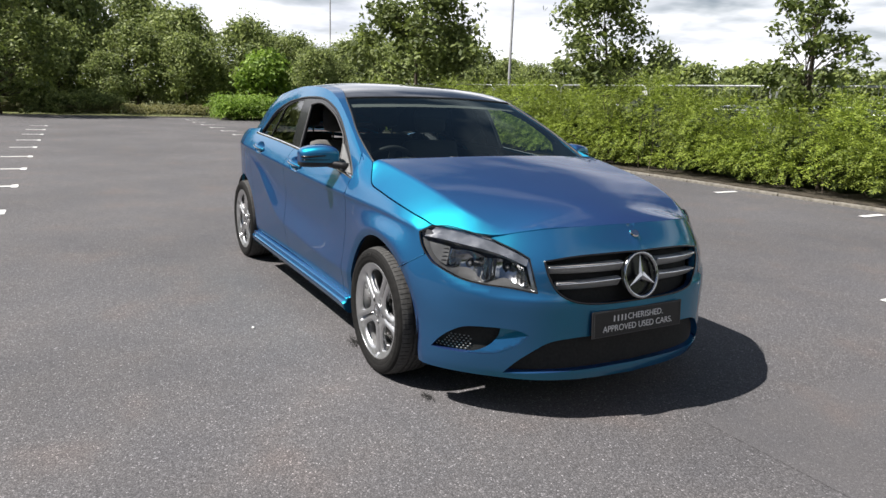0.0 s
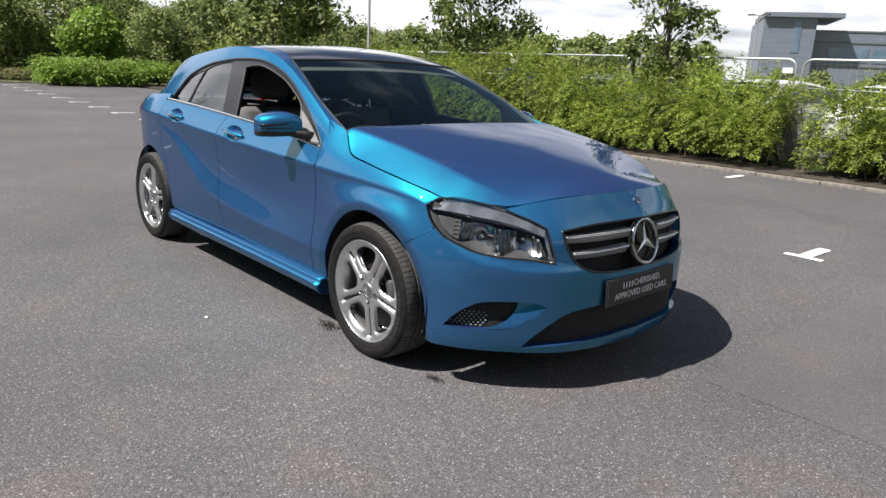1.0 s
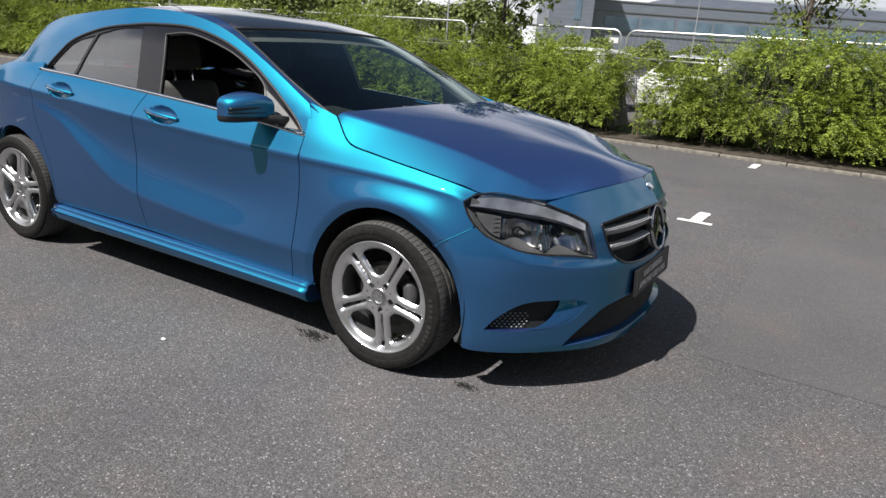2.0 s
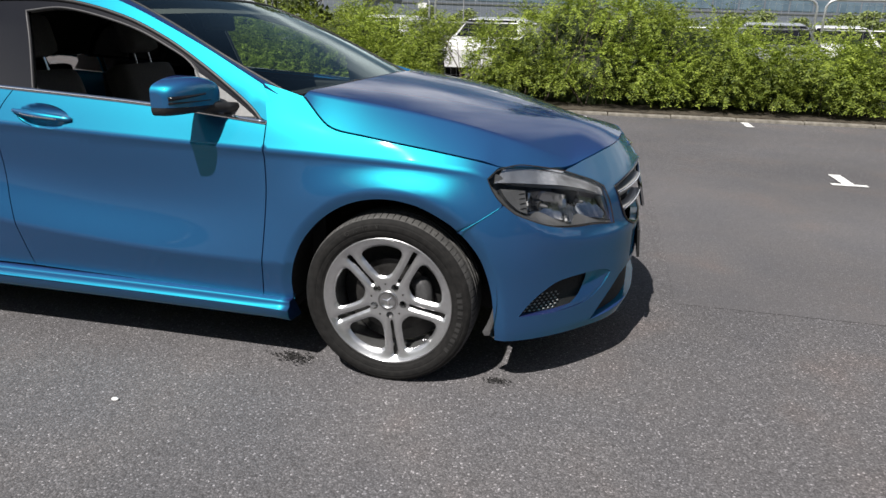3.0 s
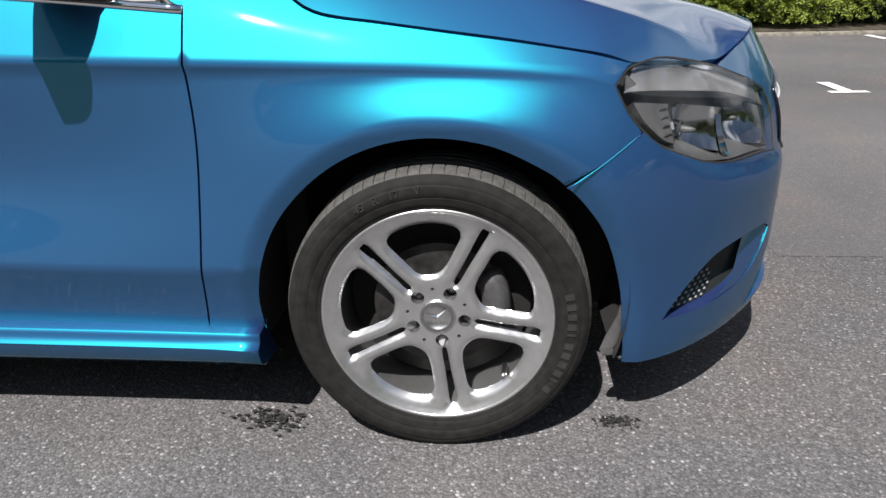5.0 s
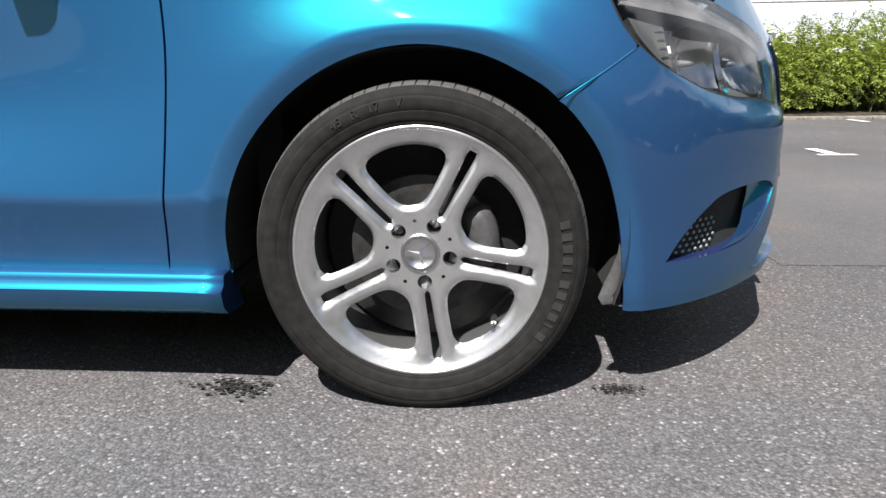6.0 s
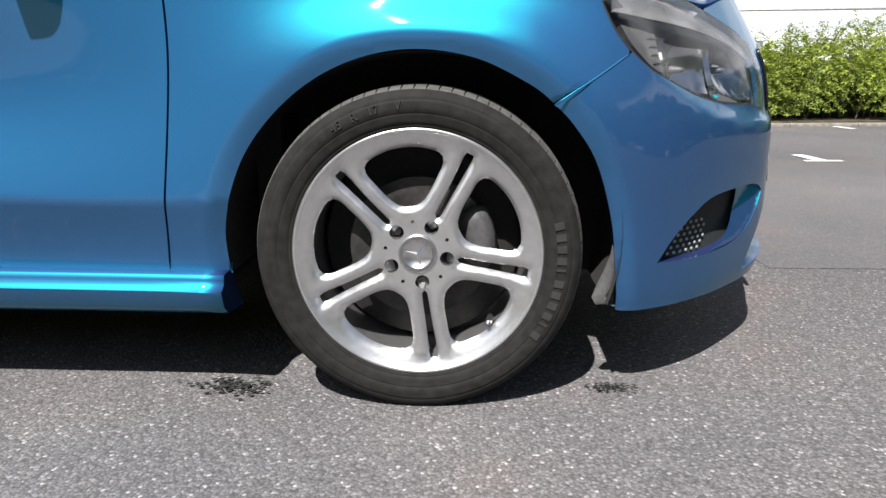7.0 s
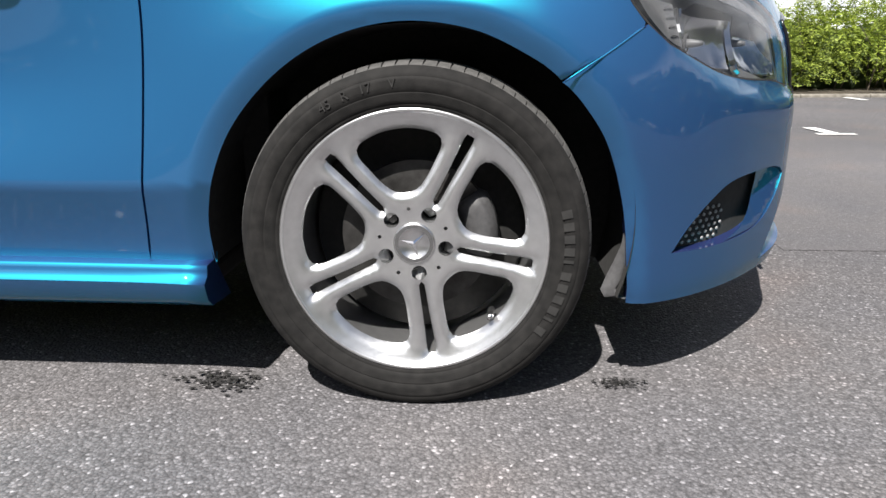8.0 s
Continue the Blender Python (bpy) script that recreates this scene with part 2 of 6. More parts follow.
def asphalt(name, speck=1.0):
    """Small stones of uneven shade in dark binder, with broad worn and dusty areas."""
    m = material(name, (0.1, 0.1, 0.1), 0.86)
    t = m.node_tree
    b = t.nodes["Principled BSDF"]
    co, vo, vo2, rp, no, mr, mx, m2, m3, bp, gap, wide, wr, m4 = (t.nodes.new("ShaderNode" + k) for k in ("TexCoord", "TexVoronoi", "TexVoronoi", "ValToRGB", "TexNoise", "MapRange", "Mix", "Mix", "Mix", "Bump", "MapRange", "TexNoise", "ValToRGB", "Mix"))
    vo.inputs["Scale"].default_value, vo2.inputs["Scale"].default_value = 165, 420
    e = rp.color_ramp.elements
    for _ in range(4):
        e.new(0.5)
    for el, (q, c) in zip(e, ((0.0, 0.072), (0.45, 0.092), (0.76, 0.111), (0.91, 0.136), (0.97, 0.173), (1.0, 0.30))):
        c = 0.094 + (c - 0.094) * speck
        el.position, el.color = q, (c * 1.02, c * 0.97, c, 1)
    sp, sp2, rr = t.nodes.new("ShaderNodeSeparateColor"), t.nodes.new("ShaderNodeSeparateColor"), t.nodes.new("ShaderNodeMapRange")
    rr.inputs["To Min"].default_value, rr.inputs["To Max"].default_value = 0.74, 1.26
    # the binder between the stones lies lower and is darker, crevice shade painted in
    gap.inputs["From Min"].default_value, gap.inputs["From Max"].default_value = 0.40, 0.85
    gap.inputs["To Min"].default_value, gap.inputs["To Max"].default_value = 1.06, 1.06 - 0.46 * speck
    no.inputs["Scale"].default_value, no.inputs["Detail"].default_value = 0.42, 6.0
    mr.inputs["From Min"].default_value, mr.inputs["From Max"].default_value = 0.3, 0.7
    mr.inputs["To Min"].default_value, mr.inputs["To Max"].default_value = 0.80, 1.18
    # rusty and dusty blotches
    wide.inputs["Scale"].default_value, wide.inputs["Detail"].default_value = 1.7, 5.0
    w = wr.color_ramp.elements
    w.new(0.5)
    for el, (q, c) in zip(w, ((0.36, (0.95, 0.97, 1.0)), (0.56, (1.0, 1.0, 1.0)), (0.72, (1.09, 1.0, 0.95)))):
        el.position, el.color = q, (*c, 1)
    for k in (mx, m2, m3, m4):
        k.data_type, k.blend_type = "RGBA", "MULTIPLY"
        k.inputs["Factor"].default_value = 1.0
    bp.inputs["Distance"].default_value, bp.inputs["Strength"].default_value, bp.invert = 0.0036, 0.6, True
    for p, q in ((co.outputs["Object"], vo.inputs["Vector"]), (co.outputs["Object"], vo2.inputs["Vector"]), (co.outputs["Object"], no.inputs["Vector"]), (co.outputs["Object"], wide.inputs["Vector"]), (vo.outputs["Color"], sp.inputs[0]), (sp.outputs[0], rp.inputs["Fac"]),
                 (vo2.outputs["Color"], sp2.inputs[0]), (sp2.outputs[0], rr.inputs["Value"]), (rp.outputs["Color"], mx.inputs["A"]), (rr.outputs["Result"], mx.inputs["B"]), (mx.outputs["Result"], m2.inputs["A"]), (no.outputs["Fac"], mr.inputs["Value"]),
                 (mr.outputs["Result"], m2.inputs["B"]), (vo.outputs["Distance"], gap.inputs["Value"]), (m2.outputs["Result"], m3.inputs["A"]), (gap.outputs["Result"], m3.inputs["B"]), (wide.outputs["Fac"], wr.inputs["Fac"]), (m3.outputs["Result"], m4.inputs["A"]),
                 (wr.outputs["Color"], m4.inputs["B"]), (m4.outputs["Result"], b.inputs["Base Color"]), (vo.outputs["Distance"], bp.inputs["Height"]), (bp.outputs["Normal"], b.inputs["Normal"])):
        t.links.new(p, q)
    return m


ASPHALT = asphalt("worn_asphalt")
SMOOTHASPHALT = asphalt("smoother_asphalt", 0.45)
STAIN = mottle(material("oil_stain", (0.02, 0.02, 0.02), 0.6), [(0.3, (0.010, 0.010, 0.010)), (0.7, (0.036, 0.035, 0.035))], 120, bump=0.003, bump_scale=130)
KERBSTONE = mottle(material("kerb_concrete", (0.2, 0.18, 0.15), 0.9), [(0.3, (0.13, 0.12, 0.10)), (0.7, (0.27, 0.25, 0.215))], 14, bump=0.004, bump_scale=60, second=(1.3, 0.75, 1.15))
SOIL = mottle(material("planting_bed_soil", (0.05, 0.04, 0.03), 0.95), [(0.3, (0.025, 0.02, 0.014)), (0.7, (0.085, 0.07, 0.05))], 9, bump=0.03, bump_scale=20)
GRASS = mottle(material("rough_grass", (0.09, 0.13, 0.03), 0.9), [(0.3, (0.06, 0.085, 0.022)), (0.7, (0.20, 0.20, 0.075))], 3, bump=0.05, bump_scale=12, second=(0.25, 0.7, 1.2))
GREYSTEEL = mottle(material("grey_painted_steel", (0.12, 0.125, 0.13), 0.5), [(0.3, (0.10, 0.105, 0.11)), (0.7, (0.15, 0.155, 0.16))], 12)
GALV = mottle(material("galvanised_steel", (0.55, 0.56, 0.57), 0.4, 0.8), [(0.3, (0.50, 0.51, 0.52)), (0.7, (0.66, 0.67, 0.68))], 18, rough=(0.3, 0.5))
BARK = mottle(material("bark", (0.08, 0.06, 0.045), 0.9), [(0.3, (0.05, 0.038, 0.028)), (0.7, (0.13, 0.105, 0.08))], 14, stretch=(1, 1, 0.3), bump=0.01, bump_scale=30)
CLADDING = mottle(material("grey_cladding", (0.14, 0.16, 0.20), 0.5), [(0.3, (0.13, 0.15, 0.19)), (0.7, (0.17, 0.19, 0.23))], 0.6, stretch=(1, 1, 6))
GLAZING = mottle(material("blue_glazing", (0.10, 0.16, 0.22), 0.15), [(0.4, (0.08, 0.13, 0.18)), (0.6, (0.13, 0.19, 0.25))], 0.4)


def foliage(name, dark, light, shine=0.62):
    m = material(name, light, shine)
    t = m.node_tree
    b = t.nodes["Principled BSDF"]
    g, rp = t.nodes.new("ShaderNodeNewGeometry"), t.nodes.new("ShaderNodeValToRGB")
    rp.color_ramp.elements[0].color, rp.color_ramp.elements[1].color = (*dark, 1), (*light, 1)
    t.links.new(g.outputs["Random Per Island"], rp.inputs["Fac"])
    co, no, mr, mu = (t.nodes.new("ShaderNode" + k) for k in ("TexCoord", "TexNoise", "MapRange", "Mix"))
    no.inputs["Scale"].default_value, no.inputs["Detail"].default_value = 1.1, 3.0
    mr.inputs["From Min"].default_value, mr.inputs["From Max"].default_value = 0.35, 0.65
    mr.inputs["To Min"].default_value, mr.inputs["To Max"].default_value = 0.72, 1.2
    mu.data_type, mu.blend_type = "RGBA", "MULTIPLY"
    mu.inputs["Factor"].default_value = 1.0
    for p, q in ((co.outputs["Object"], no.inputs["Vector"]), (no.outputs["Fac"], mr.inputs["Value"]), (rp.outputs["Color"], mu.inputs["A"]), (mr.outputs["Result"], mu.inputs["B"]), (mu.outputs["Result"], b.inputs["Base Color"])):
        t.links.new(p, q)
    tr, mx, out = t.nodes.new("ShaderNodeBsdfTranslucent"), t.nodes.new("ShaderNodeMixShader"), t.nodes["Material Output"]
    mx.inputs["Fac"].default_value = 0.35
    t.links.new(mu.outputs["Result"], tr.inputs["Color"])
    t.links.new(b.outputs[0], mx.inputs[1])
    t.links.new(tr.outputs[0], mx.inputs[2])
    t.links.new(mx.outputs[0], out.inputs["Surface"])
    return m


HEDGELEAF = foliage("hedge_leaf", (0.088, 0.138, 0.019), (0.36, 0.44, 0.060))
TREELEAF = foliage("tree_leaf", (0.065, 0.095, 0.024), (0.22, 0.27, 0.065))
WOODLEAF = foliage("wood_leaf", (0.10, 0.14, 0.045), (0.36, 0.42, 0.13))
BRIGHTLEAF = foliage("bright_leaf", (0.12, 0.21, 0.03), (0.30, 0.43, 0.06))
# ---- mesh tools ----
from mathutils.geometry import delaunay_2d_cdt


def mesh_part(name, verts, faces, mat, parent=None, label="", smooth=True):
    me = bpy.data.meshes.new(name)
    me.from_pydata([tuple(v) for v in verts], [], faces)
    me.materials.append(mat)
    if smooth:
        me.polygons.foreach_set("use_smooth", [True] * len(me.polygons))
    me.update()
    ob = new(name, me)
    ob.parent = parent
    return tagged(ob, label)


def part(name, bm, mat, parent=None, label="", smooth=False, recalc=True):
    """Links a bmesh as one mesh object under a thing or a part."""
    if recalc:
        bmesh.ops.recalc_face_normals(bm, faces=bm.faces)
    me = bpy.data.meshes.new(name)
    bm.to_mesh(me)
    bm.free()
    me.materials.append(mat)
    if smooth:
        me.polygons.foreach_set("use_smooth", [True] * len(me.polygons))
    ob = new(name, me)
    ob.parent = parent
    return tagged(ob, label)


def thing(name, m, label, category, group="", kind=""):
    e = new(name)
    e.matrix_world = m
    return tagged(e, label, category, group, kind)


def box(bm, x0, x1, y0, y1, z0, z1, bevel=0.0, m=None):
    """Adds a box, with rounded edges if asked, to a bmesh."""
    g = bmesh.ops.create_cube(bm, size=1.0)
    vs = g["verts"]
    for v in vs:
        v.co = Vector((x0 + (v.co.x + .5) * (x1 - x0), y0 + (v.co.y + .5) * (y1 - y0), z0 + (v.co.z + .5) * (z1 - z0)))
    if bevel:
        es = list({e for v in vs for e in v.link_edges})
        r = bmesh.ops.bevel(bm, geom=es, offset=bevel, segments=2, affect="EDGES", profile=0.6)
        vs = list({v for f in r["faces"] for v in f.verts} | {v for v in vs if v.is_valid})
    if m:
        bmesh.ops.transform(bm, matrix=m, verts=vs)
    return bm


def tube(bm, pts, radius, sides=8, taper=None, closed=False):
    """Sweeps a round section along points; radius may be a list."""
    pts = [Vector(p) for p in pts]
    n = len(pts)
    rs = radius if isinstance(radius, (list, tuple)) else [radius] * n
    rings, ref = [], None
    for i, p in enumerate(pts):
        a, b = pts[(i - 1) % n if closed else max(i - 1, 0)], pts[(i + 1) % n if closed else min(i + 1, n - 1)]
        d = (b - a).normalized()
        if ref is None:
            ref = d.orthogonal().normalized()
        ref = (ref - d * ref.dot(d)).normalized()
        o = d.cross(ref)
        rings.append([bm.verts.new(p + rs[i] * (math.cos(k * math.tau / sides) * ref + math.sin(k * math.tau / sides) * o)) for k in range(sides)])
    for i in range(n if closed else n - 1):
        r0, r1 = rings[i], rings[(i + 1) % n]
        for k in range(sides):
            bm.faces.new((r0[k], r0[(k + 1) % sides], r1[(k + 1) % sides], r1[k]))
    if not closed:
        bm.faces.new(rings[0][::-1])
        bm.faces.new(rings[-1])
    return bm


def lathe(bm, profile, steps=64, axis="y"):
    """Turns (radius, along) pairs round the y axis."""
    rings = []
    for k in range(steps):
        a = k * math.tau / steps
        rings.append([bm.verts.new((r * math.cos(a), o, r * math.sin(a))) for r, o in profile])
    for k in range(steps):
        p, q = rings[k], rings[(k + 1) % steps]
        for i in range(len(profile) - 1):
            bm.faces.new((p[i], p[i + 1], q[i + 1], q[i]))
    return bm


def smooth_loop(pts, step=0.012, closed=True, sharp=()):
    """A rounded line through 2D points; those whose numbers are in sharp stay corners."""
    n, out = len(pts), []
    P = [np.array(p, float) for p in pts]
    for i in range(n if closed else n - 1):
        p0, p1, p2, p3 = P[(i - 1) % n], P[i], P[(i + 1) % n], P[(i + 2) % n]
        if i in sharp or (not closed and i == 0):
            p0 = p1
        if (i + 1) % n in sharp or (not closed and i == n - 2):
            p3 = p2
        k = max(int(np.linalg.norm(p2 - p1) / step), 1)
        for j in range(k):
            t = j / k
            m1, m2 = (p2 - p0) * (0.5 if p0 is not p1 else 1.0), (p3 - p1) * (0.5 if p3 is not p2 else 1.0)
            out.append((1 + 2 * t) * (1 - t) ** 2 * p1 + t * (1 - t) ** 2 * m1 + t * t * (3 - 2 * t) * p2 + t * t * (t - 1) * m2)
    if not closed:
        out.append(P[-1])
    return [tuple(p) for p in out]


def inside(loop, pts):
    L = np.array(loop)
    x, y = pts[:, 0][:, None], pts[:, 1][:, None]
    x0, y0 = L[:, 0], L[:, 1]
    x1, y1 = np.roll(x0, -1), np.roll(y0, -1)
    cross = ((y0 <= y) != (y1 <= y)) & (x < x0 + (y - y0) * (x1 - x0) / np.where(y1 == y0, 1e-9, y1 - y0))
    return cross.sum(1) % 2 == 1


def shrink(loop, gap):
    """Moves a closed 2D line inwards."""
    L = np.array(loop, float)
    area = np.sum(L[:, 0] * np.roll(L[:, 1], -1) - np.roll(L[:, 0], -1) * L[:, 1])
    d = np.roll(L, -1, 0) - np.roll(L, 1, 0)
    n = np.c_[-d[:, 1], d[:, 0]] / np.maximum(np.linalg.norm(d, axis=1), 1e-9)[:, None]
    return [tuple(p) for p in L + n * gap * (1 if area > 0 else -1)]


def near_loop(loop, pts):
    """The distance of 2D points from a closed line."""
    L = np.array(loop, float)
    best = np.full(len(pts), 9.0)
    for a, b in zip(L, np.roll(L, -1, 0)):
        ab = b - a
        t = np.clip(((pts - a) @ ab) / max(ab @ ab, 1e-12), 0, 1)
        best = np.minimum(best, np.linalg.norm(pts - a - t[:, None] * ab, axis=1))
    return best


def panel(name, shape, outline, mat, parent=None, label="", holes=(), lines=(), step=0.03, flange=0.014, gap=0.0022, flip=False, mirror=False, bow=None):
    """A skin panel: the part of the surface shape(a, b) inside an outline, with its edges folded inwards."""
    outline = shrink(outline, gap) if gap else list(outline)
    loops = [outline] + [list(h) for h in holes]
    co, ed = [], []
    for loop in loops:
        k = len(co)
        co += loop
        ed += [(k + i, k + (i + 1) % len(loop)) for i in range(len(loop))]
    for line in lines:
        k = len(co)
        co += line
        ed += [(k + i, k + i + 1) for i in range(len(line) - 1)]
    lo, hi = np.min(outline, 0), np.max(outline, 0)
    ga, gb = np.meshgrid(np.arange(lo[0] + step / 2, hi[0], step), np.arange(lo[1] + step / 2, hi[1], step))
    ga = ga + (np.arange(ga.shape[0]) % 2)[:, None] * step / 2
    g = np.c_[ga.ravel(), gb.ravel()]
    ok = inside(outline, g)
    for loop in loops:
        if loop is not outline:
            ok &= ~inside(loop, g)
        ok &= near_loop(loop, g) > step * 0.45
    for line in lines:
        for p in line:
            ok &= np.hypot(*(g - p).T) > min(max(step * 0.4, .0095), step * .9)
    co += [tuple(p) for p in g[ok]]
    v2, _, tris, *_ = delaunay_2d_cdt([Vector(p) for p in co], ed, [], 0, 1e-6)
    v2 = np.array([tuple(v) for v in v2])
    mid = np.array([v2[list(t)].mean(0) for t in tris])
    keep = inside(outline, mid)
    for h in loops[1:]:
        keep &= ~inside(h, mid)
    tris = [tuple(t) for t, k in zip(tris, keep) if k]
    extra = bow(v2) if bow else np.zeros(len(v2))
    verts = [Vector(shape(a, b, e)) if bow else Vector(shape(a, b)) for (a, b), e in zip(v2, extra)]
    # which way is out
    count = {}
    for t in tris:
        for i in range(3):
            e = (t[i], t[(i + 1) % 3])
            count[e] = count.get(e, 0) + 1
    normal = {}
    for t in tris:
        n = (verts[t[1]] - verts[t[0]]).cross(verts[t[2]] - verts[t[0]])
        for i in t:
            normal[i] = normal.get(i, Vector()) + n
    sign = -1 if flip else 1
    faces = [t[::-1] if flip else t for t in tris]
    if flange:
        for (a, b) in [e for e in count if (e[1], e[0]) not in count]:
            k = len(verts)
            na, nb = normal[a].normalized() * sign * flange, normal[b].normalized() * sign * flange
            verts += [verts[a].copy(), verts[b].copy(), verts[b] - nb, verts[a] - na]
            f = (k + 1, k, k + 3, k + 2)
            faces.append(f[::-1] if flip else f)
    if mirror:
        verts = [Vector((v.x, -v.y, v.z)) for v in verts]
        faces = [f[::-1] for f in faces]
    o = mesh_part(name, verts, faces, mat, parent, label)
    # the skin takes the normals of the surface itself, so that highlights run clean over it
    h, skin = 0.003, len(v2)
    at = lambda q: [Vector(shape(a, b, e)) for (a, b), e in zip(q, bow(q))] if bow else [Vector(shape(a, b)) for a, b in q]
    around = [at(v2 + np.array(d)) for d in ((h, 0), (-h, 0), (0, h), (0, -h))]
    true = []
    for i, (p, q, u, w) in enumerate(zip(*around)):
        n, rough = (p - q).cross(u - w), normal.get(i, Vector((0, 0, 1))) * sign
        n = (n if n.dot(rough) > 0 else -n).normalized()
        n = n if n.length > .5 and n.dot(rough.normalized()) > .8 else rough.normalized()
        true.append((n.x, -n.y, n.z) if mirror else tuple(n))
    me = o.data
    me.normals_split_custom_set([true[l.vertex_index] if l.vertex_index < skin else tuple(me.polygons[f].normal) for f in range(len(me.polygons)) for l in (me.loops[k] for k in me.polygons[f].loop_indices)])
    return o


def ribbon(name, pts3, normals, width, height, mat, parent=None, label=""):
    """A thin moulding along 3D points, proud of a surface."""
    bm = bmesh.new()
    rows = []
    n = len(pts3)
    for i, (p, nn) in enumerate(zip(pts3, normals)):
        d = (pts3[min(i + 1, n - 1)] - pts3[max(i - 1, 0)]).normalized()
        w = d.cross(nn).normalized() * width / 2
        rows.append([bm.verts.new(q) for q in (p - w - nn * .004, p - w * .9 + nn * height * .6, p - w * .4 + nn * height, p + w * .4 + nn * height, p + w * .9 + nn * height * .6, p + w - nn * .004)])
    for a, b in zip(rows, rows[1:]):
        for i in range(5):
            bm.faces.new((a[i], a[i + 1], b[i + 1], b[i]))
    bm.faces.new(rows[0])
    bm.faces.new(rows[-1][::-1])
    return part(name, bm, mat, parent, label, smooth=True)
# ---- the car's shape: x ahead from the front axle, y to the car's left, z up ----
def crv(*knots):
    """A smooth curve through (key, value, ...) knots; returns a function of the key that gives the value or a list of values."""
    xs = [k[0] for k in knots]
    ys = np.array([k[1:] for k in knots], float)
    n = len(xs)
    m = np.zeros_like(ys)
    for i in range(n):
        a, b = max(i - 1, 0), min(i + 1, n - 1)
        m[i] = (ys[b] - ys[a]) / (xs[b] - xs[a])

    def at(x):
        if x <= xs[0]:
            v = ys[0] + m[0] * (x - xs[0])
        elif x >= xs[-1]:
            v = ys[-1] + m[-1] * (x - xs[-1])
        else:
            i = max(j for j in range(n - 1) if xs[j] <= x)
            h = xs[i + 1] - xs[i]
            t = (x - xs[i]) / h
            v = ((1 + 2 * t) * (1 - t) ** 2 * ys[i] + t * (1 - t) ** 2 * h * m[i] + t * t * (3 - 2 * t) * ys[i + 1] + t * t * (t - 1) * h * m[i + 1])
        return float(v[0]) if len(v) == 1 else v
    return at


# plan outline of half the body, tail to nose, as half widths
PLAN = [(-3.40, 0.0), (-3.38, 0.40), (-3.27, 0.68), (-3.05, 0.81), (-2.70, 0.878), (-2.20, 0.884), (-1.60, 0.878), (-1.00, 0.873), (-0.45, 0.874),
        (0.0, 0.886), (0.25, 0.877), (0.40, 0.839), (0.535, 0.762), (0.668, 0.634), (0.790, 0.465), (0.852, 0.26), (0.872, 0.0)]
_plan = crv(*[(i, x, y) for i, (x, y) in enumerate(PLAN)])
_us = np.linspace(0, len(PLAN) - 1, 801)
_pts = np.array([_plan(u) for u in _us])
_pts[:, 1] = np.maximum(_pts[:, 1], 0)
_arc = np.r_[0, np.cumsum(np.hypot(*np.diff(_pts, axis=0).T))]
_arc -= np.interp(9, _us, _arc)
NOSE = float(_arc[-1])
TAIL = float(_arc[0])


def plan_at(s):
    x, y = np.interp(s, _arc, _pts[:, 0]), np.interp(s, _arc, _pts[:, 1])
    e = 0.03
    a, b = max(s - e, TAIL), min(s + e, NOSE)
    tx, ty = np.interp(b, _arc, _pts[:, 0]) - np.interp(a, _arc, _pts[:, 0]), np.interp(b, _arc, _pts[:, 1]) - np.interp(a, _arc, _pts[:, 1])
    length = math.hypot(tx, ty)
    nx, ny = -ty / length, tx / length
    if s > NOSE - 0.02:
        nx, ny = 1.0, 0.0
    if s < TAIL + 0.02:
        nx, ny = -1.0, 0.0
    return x, y, nx, ny


